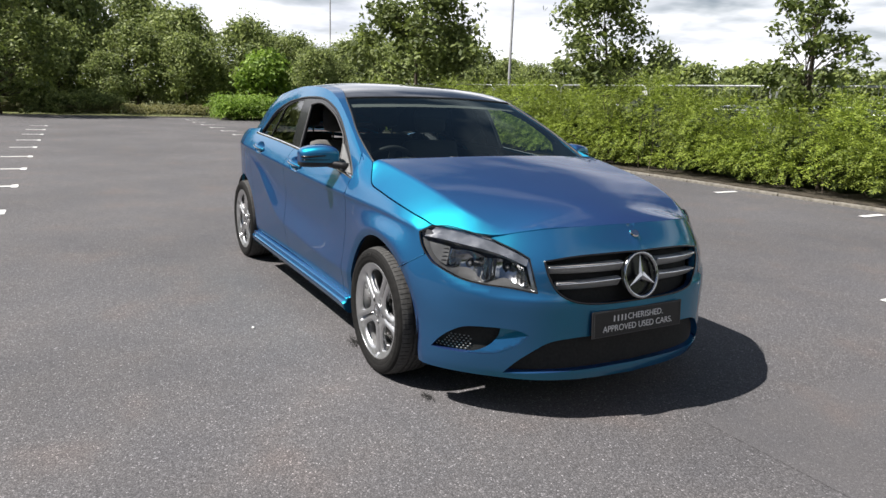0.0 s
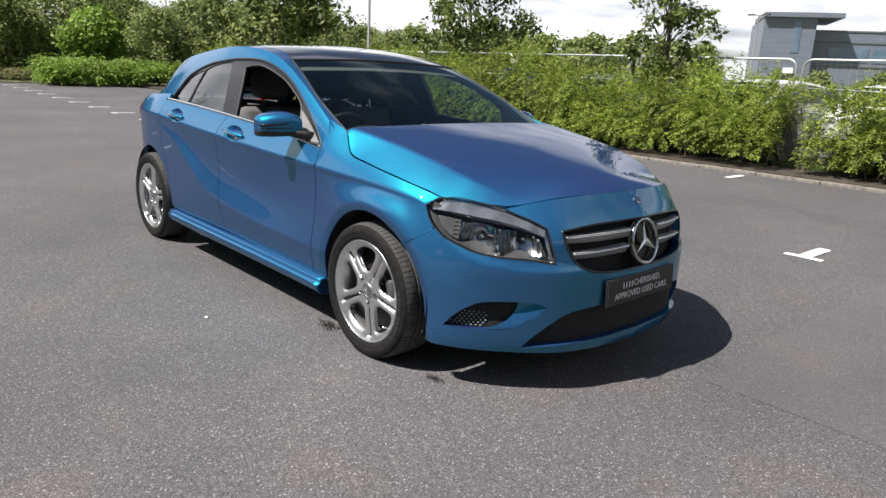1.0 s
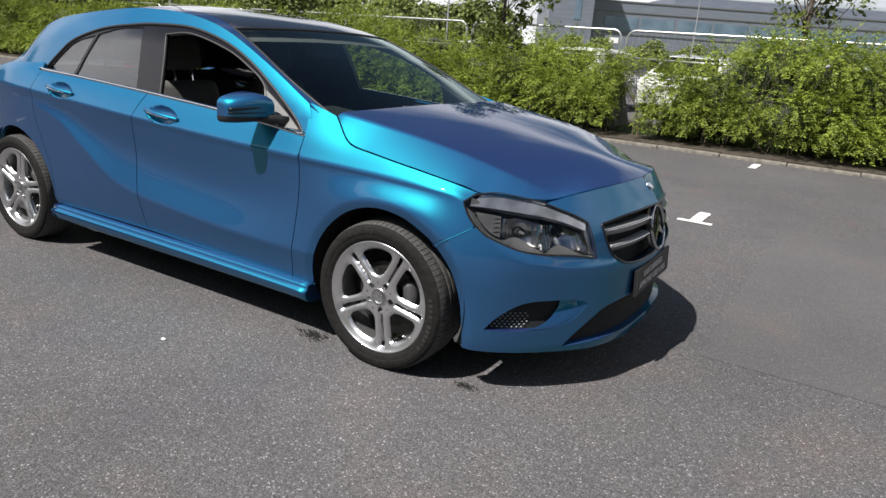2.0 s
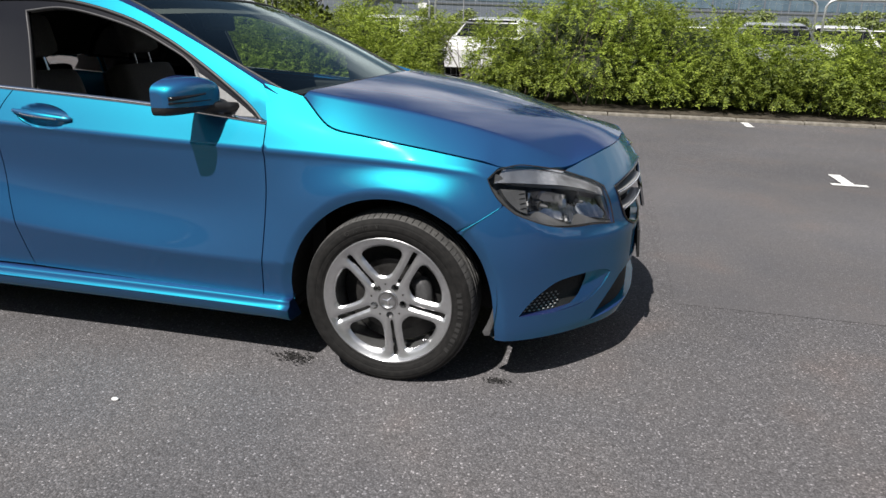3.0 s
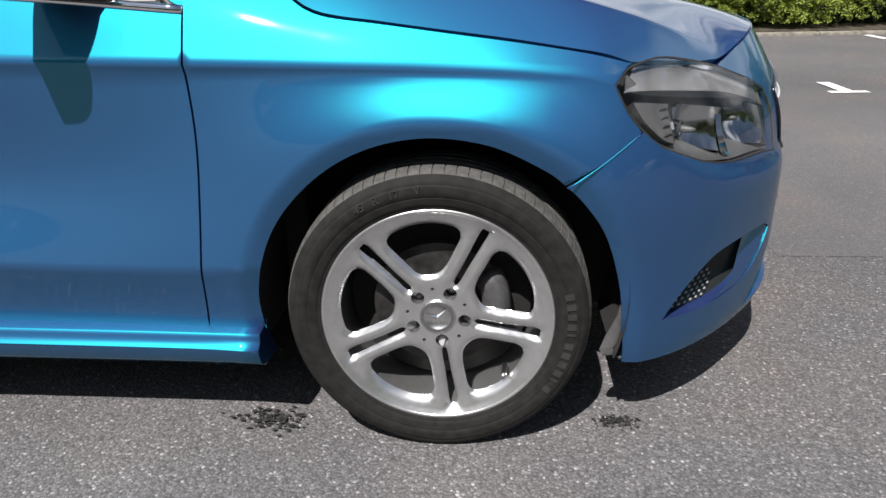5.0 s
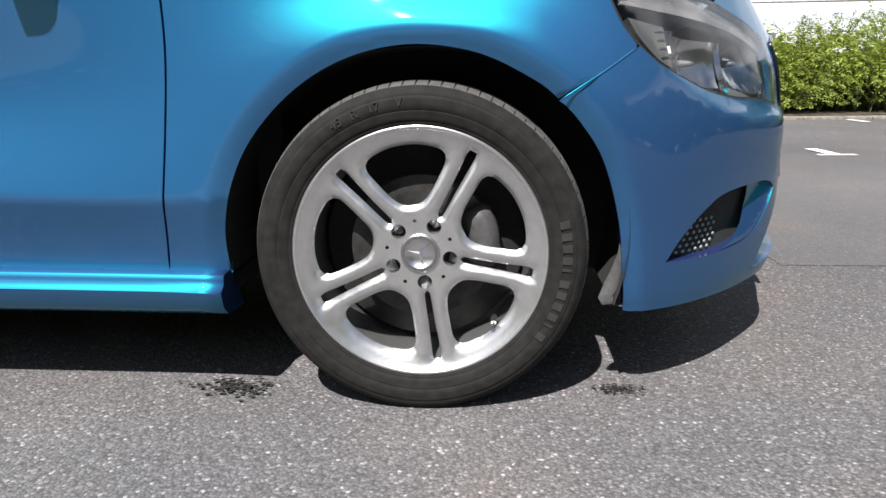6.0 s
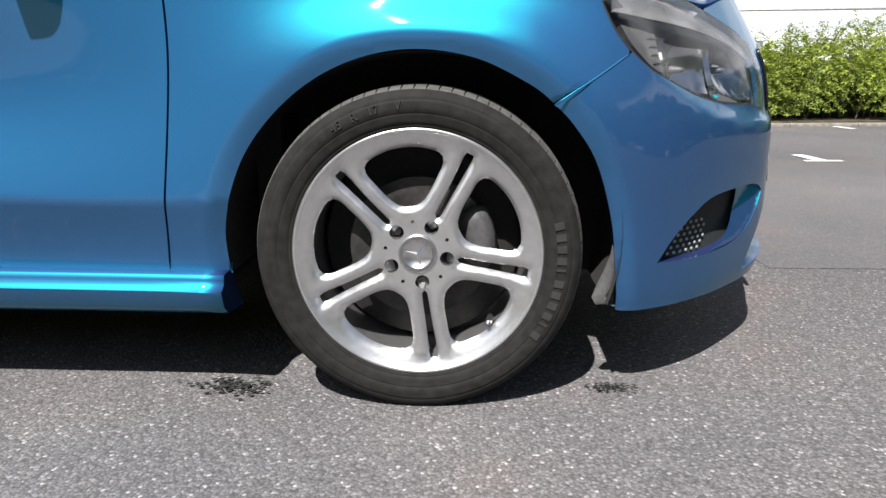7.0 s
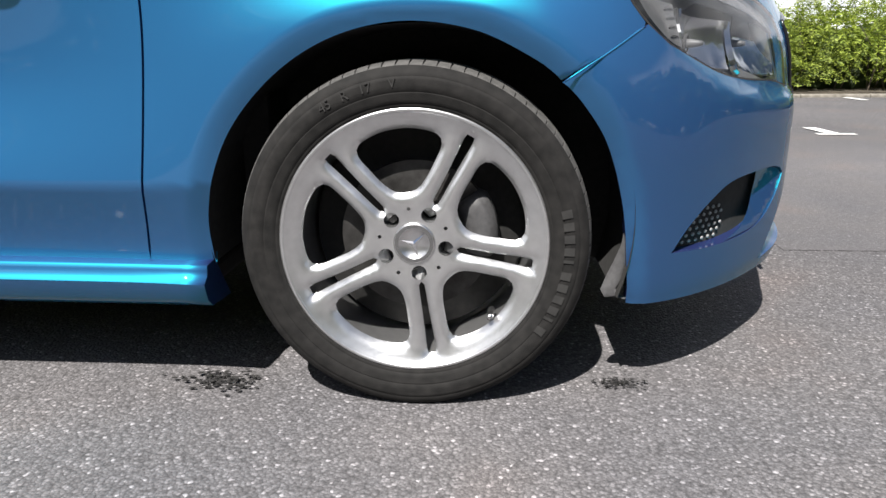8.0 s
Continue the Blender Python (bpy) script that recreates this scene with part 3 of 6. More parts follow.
# long lines of the body: key along the outline, height, set-in from the outline
LINES = [
    crv((-4.5, .24, .05), (-3.0, .23, .03), (-2.2, .25, .038), (-.9, .25, .036), (-.45, .25, .030), (0, .20, .02), (.25, .195, .012), (.40, .188, .004), (.6, .185, .006), (.95, .178, .012), (NOSE, .172, .012)),
    crv((-4.5, .34, .02), (-3.0, .31, .02), (-2.2, .332, .018), (-.9, .332, .021), (-.45, .332, .018), (0, .28, .008), (.25, .235, .004), (.40, .225, 0), (.6, .222, 0), (.95, .215, 0), (NOSE, .205, .0)),
    crv((-4.5, .60, .0), (-3.0, .82, .012), (-2.55, .845, .012), (-2.2, .765, .006), (-2.0, .655, .002), (-1.77, .525, 0), (-1.6, .475, 0), (-1.3, .443, 0), (-.9, .416, 0), (-.45, .41, .002), (0, .44, .004), (.25, .40, .003), (.45, .36, 0), (.95, .34, 0), (NOSE, .33, .004)),
    crv((-4.5, .72, .0), (-3.0, .855, .01), (-2.55, .87, .012), (-2.2, .825, .016), (-1.8, .70, .026), (-1.3, .62, .031), (-.9, .60, .029), (-.45, .62, .016), (-.2, .67, .003), (0, .70, -.004), (.2, .68, -.001), (.33, .58, .002), (.45, .50, .002), (.6, .455, .001), (.95, .44, 0), (NOSE, .43, .002)),
    crv((-4.5, .84, .02), (-3.0, .885, .01), (-2.55, .89, .012), (-2.2, .87, .010), (-1.6, .838, .011), (-.9, .806, .012), (-.45, .796, .014), (-.2, .790, .027), (0, .787, .0355), (.2, .775, .0375), (.33, .747, .037), (.42, .672, .025), (.5, .602, .015), (.6, .557, .007), (.75, .535, .003), (.95, .53, .002), (NOSE, .515, .008)),
    crv((-4.5, .90, .05), (-3.0, .925, .012), (-2.5, .912, .006), (-1.6, .865, .004), (-.9, .836, .004), (-.45, .822, .006), (-.2, .815, .023), (0, .808, .0345), (.2, .797, .0395), (.33, .777, .043), (.42, .716, .040), (.5, .647, .031), (.6, .597, .023), (.75, .566, .016), (.95, .56, .018), (NOSE, .55, .006)),
    crv((-4.5, 1.0, .14), (-3.0, 1.0, .05), (-2.5, .99, .050), (-1.6, .965, .060), (-.9, .94, .062), (-.45, .925, .058), (-.2, .88, .060), (0, .856, .0635), (.2, .826, .0635), (.33, .800, .062), (.42, .755, .060), (.5, .70, .055), (.75, .66, .035), (.95, .67, .038), (NOSE, .70, .014)),
    crv((-4.5, 1.08, .22), (-3.0, 1.06, .10), (-2.5, 1.07, .115), (-1.6, 1.07, .130), (-.9, 1.055, .135), (-.55, 1.04, .130), (-.45, 1.03, .130), (-.35, 1.0, .126), (-.2, .957, .116), (0, .915, .104), (.2, .862, .092), (.36, .814, .078), (.5, .800, .088), (.7, .774, .096),
        (.82, .797, .106), (.95, .815, .114), (1.15, .829, .110), (NOSE, .834, .104)),
]


def hermite(zs, ds, z):
    n = len(zs)
    i = min(max(sum(z >= q for q in zs) - 1, 0), n - 2)
    def m(j):
        a, b = max(j - 1, 0), min(j + 1, n - 1)
        return (ds[b] - ds[a]) / max(zs[b] - zs[a], 1e-4)
    h = max(zs[i + 1] - zs[i], 1e-4)
    t = min(max((z - zs[i]) / h, -0.5), 1.5)
    return (1 + 2 * t) * (1 - t) ** 2 * ds[i] + t * (1 - t) ** 2 * h * m(i) + t * t * (3 - 2 * t) * ds[i + 1] + t * t * (t - 1) * h * m(i + 1)


def set_in(s, z):
    zs, ds = zip(*[line(s) for line in LINES])
    lo, hi = (0, 2) if z < zs[2] else (2, 5) if z < zs[5] else (5, 7)
    return hermite(zs[lo:hi + 1], ds[lo:hi + 1], z)


def band(s, z, out=0.0):
    """The body below the glass, on the car's right (past the nose: on its left)."""
    left = s > NOSE
    s = 2 * NOSE - s if left else s
    x, y, nx, ny = plan_at(s)
    d = set_in(s, z) - out
    y -= ny * d
    return Vector((x - nx * d, y if left else -y, z))


def line_z(k, s):
    return LINES[k](2 * NOSE - s if s > NOSE else s)[0]


# the bonnet
hood_mid = crv((-.6, 1.06), (-.4, 1.045), (-.25, 1.028), (0, .992), (.25, .948), (.5, .900), (.68, .858), (.76, .832), (.85, .80))
_edge = [band(a, b) for a, b in ((-.352, 1.002), (-.294, .950), (-.237, .908), (-.17, .890), (-.10, .8815), (.03, .863), (.16, .8445), (.29, .8235), (.36, .809))]
hood_side = crv((-.6, .745, 1.02), *[(p[0], -p[1], p[2]) for p in _edge], (.56, .78, .66), (.76, .78, .58))


hood_ridge = crv((-.5, .74), (-.3, .72), (-.1, .702), (.1, .688), (.25, .672), (.4, .640), (.48, .605), (.535, .575), (.59, .535), (.65, .465), (.72, .38), (.8, .30))
hood_crown = crv((-.5, .022), (-.3, .024), (-.1, .027), (.1, .028), (.25, .033), (.4, .050), (.48, .064), (.535, .076), (.59, .080), (.65, .054), (.72, .028), (.8, .018))


def bonnet(x, y, out=0.0):
    """A flat crown, and beyond a soft ridge on either side a flank that falls to the wing."""
    ye, ze = hood_side(x)
    a, yr, zm = abs(y), hood_ridge(x), hood_mid(x)
    zr = zm - hood_crown(x)
    slope = (zr - ze) / (ye - yr)
    crown = zm - hood_crown(x) * (a / yr) ** 2.0
    flank = ze + slope * (ye - a) * 1.0 + .7 * max(a - yr, 0) * (ye - a)
    k = .006
    h = min(max(.5 + .5 * (flank - crown) / k, 0), 1)
    return Vector((x, y, flank * (1 - h) + crown * h - k * h * (1 - h) + out))


# the glasshouse: sections across the car
roof_mid = crv((-3.38, .97), (-3.2, 1.12), (-3.05, 1.24), (-2.93, 1.315), (-2.75, 1.350), (-2.3, 1.402), (-1.8, 1.428), (-1.45, 1.415), (-1.15, 1.365), (-.8, 1.23), (-.45, 1.075), (-.2, .965))
edge = crv((-3.38, .62, .90), (-3.1, .61, 1.02), (-2.88, .60, 1.145), (-2.74, .60, 1.245), (-2.6, .602, 1.295), (-2.44, .605, 1.325), (-2.07, .61, 1.368), (-1.8, .615, 1.386), (-1.45, .622, 1.375), (-1.15, .645, 1.318), (-.8, .70, 1.18), (-.5, .752, 1.035), (-.2, .80, .89))
belt = crv((-3.4, .70, .95), (-3.0, .75, .95), (-2.5, .808, .95), (-1.6, .816, .94), (-.9, .812, .92), (-.4, .815, .90))


def top(x, y, out=0.0):
    h, ze = edge(x)
    zc = roof_mid(x)
    return Vector((x, y, zc - (zc - ze) * (abs(y) / h) ** 2.4 + out))


def side(x, z, sgn=-1, out=0.0):
    h, ze = edge(x)
    hb, zb = belt(x)
    t = min(max((z - zb) / max(ze - zb, .03), -.3), 1.1)
    y = hb + (h - hb) * (t * 0.85 + 0.15 * (max(t - 0.6, 0) / 0.4) ** 2) + out
    return Vector((x, sgn * y, z))
# ---- the ground ----
def sheet(name, x0, x1, y0, y1, z, mat, label="", kind="structure", thick=.0):
    bm = bmesh.new()
    if thick:
        box(bm, x0, x1, y0, y1, z - thick, z)
    else:
        bm.faces.new([bm.verts.new(p) for p in ((x0, y0, z), (x1, y0, z), (x1, y1, z), (x0, y1, z))])
    return tagged(part(name, bm, mat, None), label, "ground", "", kind)


KERB_Y = 7.75
sheet("ground", -1500, 1500, -1500, 1500, -.06, GRASS, "rough grassland reaching the horizon")
sheet("car_park", -30.5, 45, -17, KERB_Y, 0, ASPHALT, "worn grey asphalt car park surface", thick=.05)
sheet("neighbour_yard", -60, 60, 11.6, 62, -.02, ASPHALT, "asphalt yard beyond the fence", thick=.03)
sheet("planting_bed", -30.5, 45, KERB_Y + .12, 11.6, .06, SOIL, "bare soil of the planting bed", thick=.1)
sheet("resurfaced_strip", 1.1, 45, .2, 3.55, .002, SMOOTHASPHALT, "smoother strip of newer asphalt beside the parked car")
kerb = thing("kerb", pose(0, 0, 0), "weathered concrete kerb along the planting bed", "kerb", kind="structure")
bm = bmesh.new()
box(bm, 0, .905, KERB_Y, KERB_Y + .125, -.02, .045, .02)
k0 = part("kerb_stone", bm, KERBSTONE, kerb)
k0.location.x = -24
for i in range(1, 40):
    o = new("kerb_stone", k0.data)
    o.parent = kerb
    o.location = (-24 + .915 * i, random.uniform(-.006, .006), random.uniform(-.008, .004))
kerb_end = thing("kerb", pose(0, 0, 0), "weathered concrete kerb at the end of the car park", "kerb", kind="structure")
for i in range(28):
    o = new("kerb_stone", k0.data)
    o.parent = kerb_end
    o.matrix_local = pose(-30.5, -16 + .915 * i, 0, 0, 0, 90) @ pose(0, -KERB_Y, 0)
k0.name = "kerb_stone"


# ---- bay marks: a bar on the aisle with a stub into the bay ----
def bay_mark(x, y, turn=0, head=.29, stem=.46):
    bm = bmesh.new()
    r = random.Random(int(x * 37 + y * 91))
    def strip(x0, x1, y0, y1):
        n = 8
        lo, hi = [], []
        along = abs(x1 - x0) > abs(y1 - y0)
        for i in range(n + 1):
            t = i / n
            j0, j1 = r.uniform(-.006, .006), r.uniform(-.006, .006)
            if along:
                lo.append(bm.verts.new((x0 + (x1 - x0) * t, y0 + j0, 0))), hi.append(bm.verts.new((x0 + (x1 - x0) * t, y1 + j1, 0)))
            else:
                lo.append(bm.verts.new((x0 + j0, y0 + (y1 - y0) * t, 0))), hi.append(bm.verts.new((x1 + j1, y0 + (y1 - y0) * t, 0)))
        for i in range(n):
            bm.faces.new((lo[i], lo[i + 1], hi[i + 1], hi[i]))
    if head:
        strip(-head / 2, head / 2, -.04, .04)
    strip(-.05, .05, .04 if head else -stem / 2, stem if head else stem / 2)
    o = part("bay_mark", bm, LINEPAINT)
    o.matrix_world = pose(x, y, .008, 0, 0, turn)
    return tagged(o, "worn white painted bay mark on the asphalt", "road marking", "bay marks", "structure")


bay_mark(.46, 3.05)
bay_mark(2.79, 3.44)
for i in range(9):
    bay_mark(-12.6 - 1.95 * i, 2.42 + .04 * i, 0)
for i in range(9):
    bay_mark(-5.45 - 2.12 * i, -2.74 + .04 * i, 180)
for x in (-4.45, -2.12, .35, 2.62, 4.90):
    bay_mark(x, 7.25 if x < 1 else 7.4, 0, 0, .5)

# ---- oil stains and a pale pebble by the front wheel ----
def stain(x, y, size, seed):
    r = random.Random(seed)
    bm = bmesh.new()
    for k in range(220):
        cx, cy, q = r.gauss(0, size * .34), r.gauss(0, size * .17), r.uniform(.010, .048) * size
        vs = [bm.verts.new((cx + q * (1 + .5 * r.random()) * math.cos(a), cy + q * .6 * (1 + .5 * r.random()) * math.sin(a), .0035 + .00003 * k)) for a in np.linspace(0, math.tau, 9, endpoint=False)]
        bm.faces.new(vs)
    o = part("oil_stain", bm, STAIN)
    o.location = (x, y, 0)
    return tagged(o, "small dark oil stain on the asphalt", "stain", "oil stains", "structure")


stain(-.405, -.81, .12, 3)
stain(.392, -.785, .07, 5)
bm = bmesh.new()
bmesh.ops.create_icosphere(bm, subdivisions=2, radius=1, matrix=Matrix.Diagonal((.014, .009, .006, 1)))
peb = part("pebble", bm, WHITE, smooth=True)
peb.location = (-.855, -1.265, .005)
tagged(peb, "small pale pebble on the asphalt", "pebble")


# ---- foliage ----
def leaf_mesh(name, centers, normals, size, rng, aspect=.55, along=None):
    """Many small folded leaves as one mesh; along: the way each one points."""
    n = len(centers)
    C, N = np.asarray(centers, float), np.asarray(normals, float)
    N /= np.maximum(np.linalg.norm(N, axis=1), 1e-6)[:, None]
    R = rng.normal(size=(n, 3)) if along is None else np.cross(np.asarray(along, float), N)
    T = np.cross(N, R)
    T /= np.maximum(np.linalg.norm(T, axis=1), 1e-6)[:, None]
    B = np.cross(N, T)
    s = size * rng.uniform(.6, 1.35, (n, 1))
    v = np.stack([C - T * s, C + B * s * aspect + N * s * .18, C + T * s, C - B * s * aspect + N * s * .18], 1).reshape(-1, 3)
    me = bpy.data.meshes.new(name)
    me.vertices.add(4 * n)
    me.vertices.foreach_set("co", v.ravel())
    k = np.arange(n) * 4
    tri = np.stack([k, k + 1, k + 2, k, k + 2, k + 3], 1).ravel()
    me.loops.add(6 * n)
    me.loops.foreach_set("vertex_index", tri)
    me.polygons.add(2 * n)
    me.polygons.foreach_set("loop_start", np.arange(2 * n) * 3)
    me.update(calc_edges=True)
    me.validate()
    return me


def limb(bm, a, b, r0, r1, rng, bend=.08, n=6, sides=7):
    a, b = Vector(a), Vector(b)
    d = (b - a).length
    w = Vector(rng.normal(size=3)) * bend * d
    tube(bm, [a.lerp(b, i / n) + w * math.sin(math.pi * i / n) for i in range(n + 1)], [r0 + (r1 - r0) * i / n for i in range(n + 1)], sides)


def tree(name, x, y, height, spread, clear, seed, mat, leaf=.07, clumps=34, per=150, label="", group="", lean=(0, 0), thin=.30):
    """A trunk with limbs and a crown of many small leaves in uneven clumps."""
    rng = np.random.default_rng(seed)
    root = thing(name, pose(x, y, 0), label, "tree", group)
    bm = bmesh.new()
    top_p = Vector((lean[0], lean[1], height * .86))
    limb(bm, (0, 0, -.1), top_p, height * .016 + .02, .012, rng, .03, 9)
    tips = []
    for k in range(clumps):
        t = rng.uniform(0, 1)
        z = clear + (height - clear) * (t ** .85)
        w = spread * (1 - .75 * max(0, (t - .35) / .65) ** 1.6) * (.55 + .45 * min(1, t / .2))
        a, r = rng.uniform(0, math.tau), w * math.sqrt(rng.uniform(.08, 1))
        tip = Vector((lean[0] * t + r * math.cos(a), lean[1] * t + r * math.sin(a), z))
        tips.append(tip)
        f = max(.12, min(.9, (z - .25 * r - .3) / height))
        limb(bm, top_p * f, tip, .008 + .012 * height / 4 * (1 - t), .004, rng, .12, *((5, 7) if clumps < 60 else (3, 3)))
    part("trunk", bm, BARK, root, smooth=True)
    cs, ns = [], []
    for tip in tips:
        m = int(per * rng.uniform(.5, 1.4))
        q = rng.normal(size=(m, 3))
        q *= np.minimum(1, 2.4 / np.linalg.norm(q, axis=1))[:, None]
        q *= np.array([1, 1, .75]) * spread * thin * rng.uniform(.55, 1.15)
        cs.append(q + np.array(tip))
        ns.append(q * .8 + np.array([0, 0, spread * .3]) + rng.normal(size=(m, 3)) * spread * .3)
    me = leaf_mesh("crown", np.concatenate(cs), np.concatenate(ns), leaf, rng)
    me.materials.append(mat)
    o = new("crown", me)
    o.parent = root
    return root


tree("young_tree", -5.2, 10.0, 3.9, .85, 1.1, 11, TREELEAF, .062, 46, 62, "slender young tree with an airy crown in the bed", "young trees", thin=.15)
tree("young_tree", -11.9, 11.3, 4.4, 1.7, 1.9, 12, TREELEAF, .085, 24, 190, "young tree with an open leaning crown in the bed", "young trees", lean=(-.5, .1), thin=.17)
tree("young_tree", -20.25, 9.85, 5.3, 2.35, 1.5, 13, TREELEAF, .11, 40, 190, "broad young tree behind the hedge", "young trees", thin=.17)
tree("young_tree", .15, 11.9, 4.4, .95, 2.2, 14, TREELEAF, .06, 26, 120, "young tree behind the mesh fence", "young trees", thin=.17)


# ---- the hedge: arching shoots set with small leaves ----
def shrub_mass(name, x0, x1, y0, y1, height, shoots, seed, mat, label, leaf=.030, step=.05, gap=None):
    rng = np.random.default_rng(seed)
    cs, ns = [], []
    for _ in range(shoots):
        x = rng.uniform(x0, x1)
        if gap and gap[0] < x < gap[1]:
            continue
        bulge = .28 * math.sin(x * 1.9) + .2 * math.sin(x * 4.3 + 2)
        y = y0 + .3 - bulge * .6 + (y1 - y0 - .3) * rng.uniform(0, 1) ** 1.5
        top_z = height(x) * rng.uniform(.75, 1.08)
        low = rng.uniform(.12, .95) * top_z if y < y0 + .5 * (y1 - y0) else rng.uniform(.5, .95) * top_z
        p = np.array([x, y + .25, low])
        a = rng.normal(-math.pi / 2, .9)
        d = np.array([math.cos(a) * .7, math.sin(a) * .7, rng.uniform(.2, 1.3)])
        d /= np.linalg.norm(d)
        n = int(rng.uniform(7, 14))
        for i in range(n):
            d = d + np.array([0, 0, -.13])
            d /= np.linalg.norm(d)
            p = p + d * step
            if p[2] < .06:
                break
            k = 2
            q = p + rng.normal(size=(k, 3)) * .022
            cs.append(q)
            ns.append(rng.normal(size=(k, 3)) * .6 + np.array([0, -.25, .75]))
    me = leaf_mesh(name, np.concatenate(cs), np.concatenate(ns), leaf, rng, .42)
    me.materials.append(mat)
    o = new(name, me)
    return tagged(o, label, "hedge", "", "stuff")


def hedge_height(x):
    h = 1.22 + .14 * math.sin(x * 1.3) + .13 * math.sin(x * 2.9 + 1) + .06 * math.sin(x * 7.1)
    return h + (.45 if -1.6 < x < 2.2 else 0) * math.sin(math.pi * (x + 1.6) / 3.8) if -1.6 < x < 2.2 else h + (.25 if x < -6 else -.12 if x > 2.2 else 0)


def hedge_mass(x0, x1, y0, seed, mat, label, leaf=.0262, gap=(-2.02, -1.68)):
    """Domed bushes side by side, each of arching sprays with leaves set in pairs."""
    rng = np.random.default_rng(seed)
    cs, ns, ts = [], [], []
    bushes = []
    x = x0
    while x < x1:
        h = hedge_height(x)
        for y, z, r in ((.50, .34, .42), (.60, .72, .44), (.90, h - .30, .48), (1.5, h - .24, .46), (2.0, h - .30, .45)):
            bushes.append((x + rng.uniform(-.28, .28), y0 + y + rng.uniform(-.16, .16), z + rng.uniform(-.10, .12), r * rng.uniform(.75, 1.2)))
        x += rng.uniform(.46, .66)
    for bx, by, bz, r in bushes:
        if gap[0] - .05 < bx < gap[1] + .05:
            continue
        back = by > y0 + 1.3
        for _ in range(58 if back else 84):
            d = rng.normal(size=3) * (1, .9, .8) + np.array([0, .1 if back else -.55, .45])
            d /= np.linalg.norm(d)
            p = np.array([bx, by, bz]) + d * r * rng.uniform(.25, .6)
            length = r * rng.uniform(.5, 1.05)
            step = .036
            for _ in range(int(length / step) + 2):
                d = d + np.array([0, 0, -.085])
                d /= np.linalg.norm(d)
                p = p + d * step
                if p[2] < .13 + .1 * abs(math.sin(9 * bx)) or p[1] < y0 - .05 or gap[0] < p[0] < gap[1]:
                    break
                up = np.array([0, 0, 1.0]) - d * d[2] + rng.normal(size=3) * .25
                sd = np.cross(d, up)
                sd /= max(np.linalg.norm(sd), 1e-6)
                for k in (-1, 1):
                    t = sd * k * .8 + d * .6 + rng.normal(size=3) * .15
                    cs.append(p + t * leaf * .9)
                    ts.append(t)
                    ns.append(up + rng.normal(size=3) * .22)
    me = leaf_mesh("hedge", cs, ns, leaf, rng, .36, ts)
    me.materials.append(mat)
    return tagged(new("hedge", me), label, "hedge", "", "stuff")


hedge_mass(-24, 14, KERB_Y + .15, 5, HEDGELEAF, "loose green hedge of arching leafy shoots in the bed")
# dark stems inside the hedge
bm = bmesh.new()
rg = np.random.default_rng(8)
for i in range(420):
    x, y = rg.uniform(-24, 14), rg.uniform(KERB_Y + .5, 10)
    tube(bm, [(x, y, .03), (x + rg.normal() * .12, y + rg.normal() * .12, .5), (x + rg.normal() * .25, y - .1 + rg.normal() * .2, hedge_height(x) * .85)], [.012, .008, .004], 4)
tagged(part("hedge_stems", bm, BARK), "brown woody stems inside the hedge", "hedge", "", "stuff")
# inner sheet that keeps the hedge dense, its dark green standing for inner shade
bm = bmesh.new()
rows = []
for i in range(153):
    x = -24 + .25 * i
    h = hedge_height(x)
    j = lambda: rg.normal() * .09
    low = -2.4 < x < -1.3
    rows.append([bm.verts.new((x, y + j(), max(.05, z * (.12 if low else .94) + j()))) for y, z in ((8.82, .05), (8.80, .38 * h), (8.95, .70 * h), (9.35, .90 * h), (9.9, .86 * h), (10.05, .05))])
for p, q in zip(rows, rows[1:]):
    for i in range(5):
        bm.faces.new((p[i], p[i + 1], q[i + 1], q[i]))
tagged(part("hedge_core", bm, foliage("shade_leaf", (.025, .042, .010), (.05, .075, .018)), smooth=False), "dark inner sheet standing for the shaded depth of the hedge", "hedge", "", "stuff")

# ---- mesh fence: panels end to end on concrete feet ----
FENCE_Y, PANEL_W = 10.6, 3.45
fence = thing("fence", pose(0, FENCE_Y, 0), "galvanised temporary fence of mesh panels with rounded top corners", "fence")


def fence_panel():
    root = new("fence_panel")
    root.parent = fence
    bm = bmesh.new()
    r, h, w = .16, 1.80, PANEL_W - .09
    pts = [(.02, 0, .05), (.02, 0, h - r)] + [(.02 + r - r * math.cos(a), 0, h - r + r * math.sin(a)) for a in np.linspace(.3, math.pi / 2, 5)]
    pts += [(w - x, 0, z) for x, y, z in pts[::-1]]
    tube(bm, pts, .021, 8)
    part("fence_frame", bm, GALV, root, smooth=True)
    for z in (1.30, .12):
        bm = bmesh.new()
        tube(bm, [(.03, 0, z), (w - .03, 0, z)], .015, 6)
        part("fence_rail", bm, GALV, root, smooth=True)
    bm = bmesh.new()
    for i in range(1, 30):
        x = .02 + (w - .04) * i / 30
        tube(bm, [(x, .012, .12), (x, .012, h - .03)], .0018, 3)
    for i in range(1, 9):
        tube(bm, [(.03, .014, .12 + .2 * i), (w - .03, .014, .12 + .2 * i)], .0018, 3)
    tagged(part("wire_mesh", bm, GALV, root, "fine wire mesh"), kind="stuff")
    return root


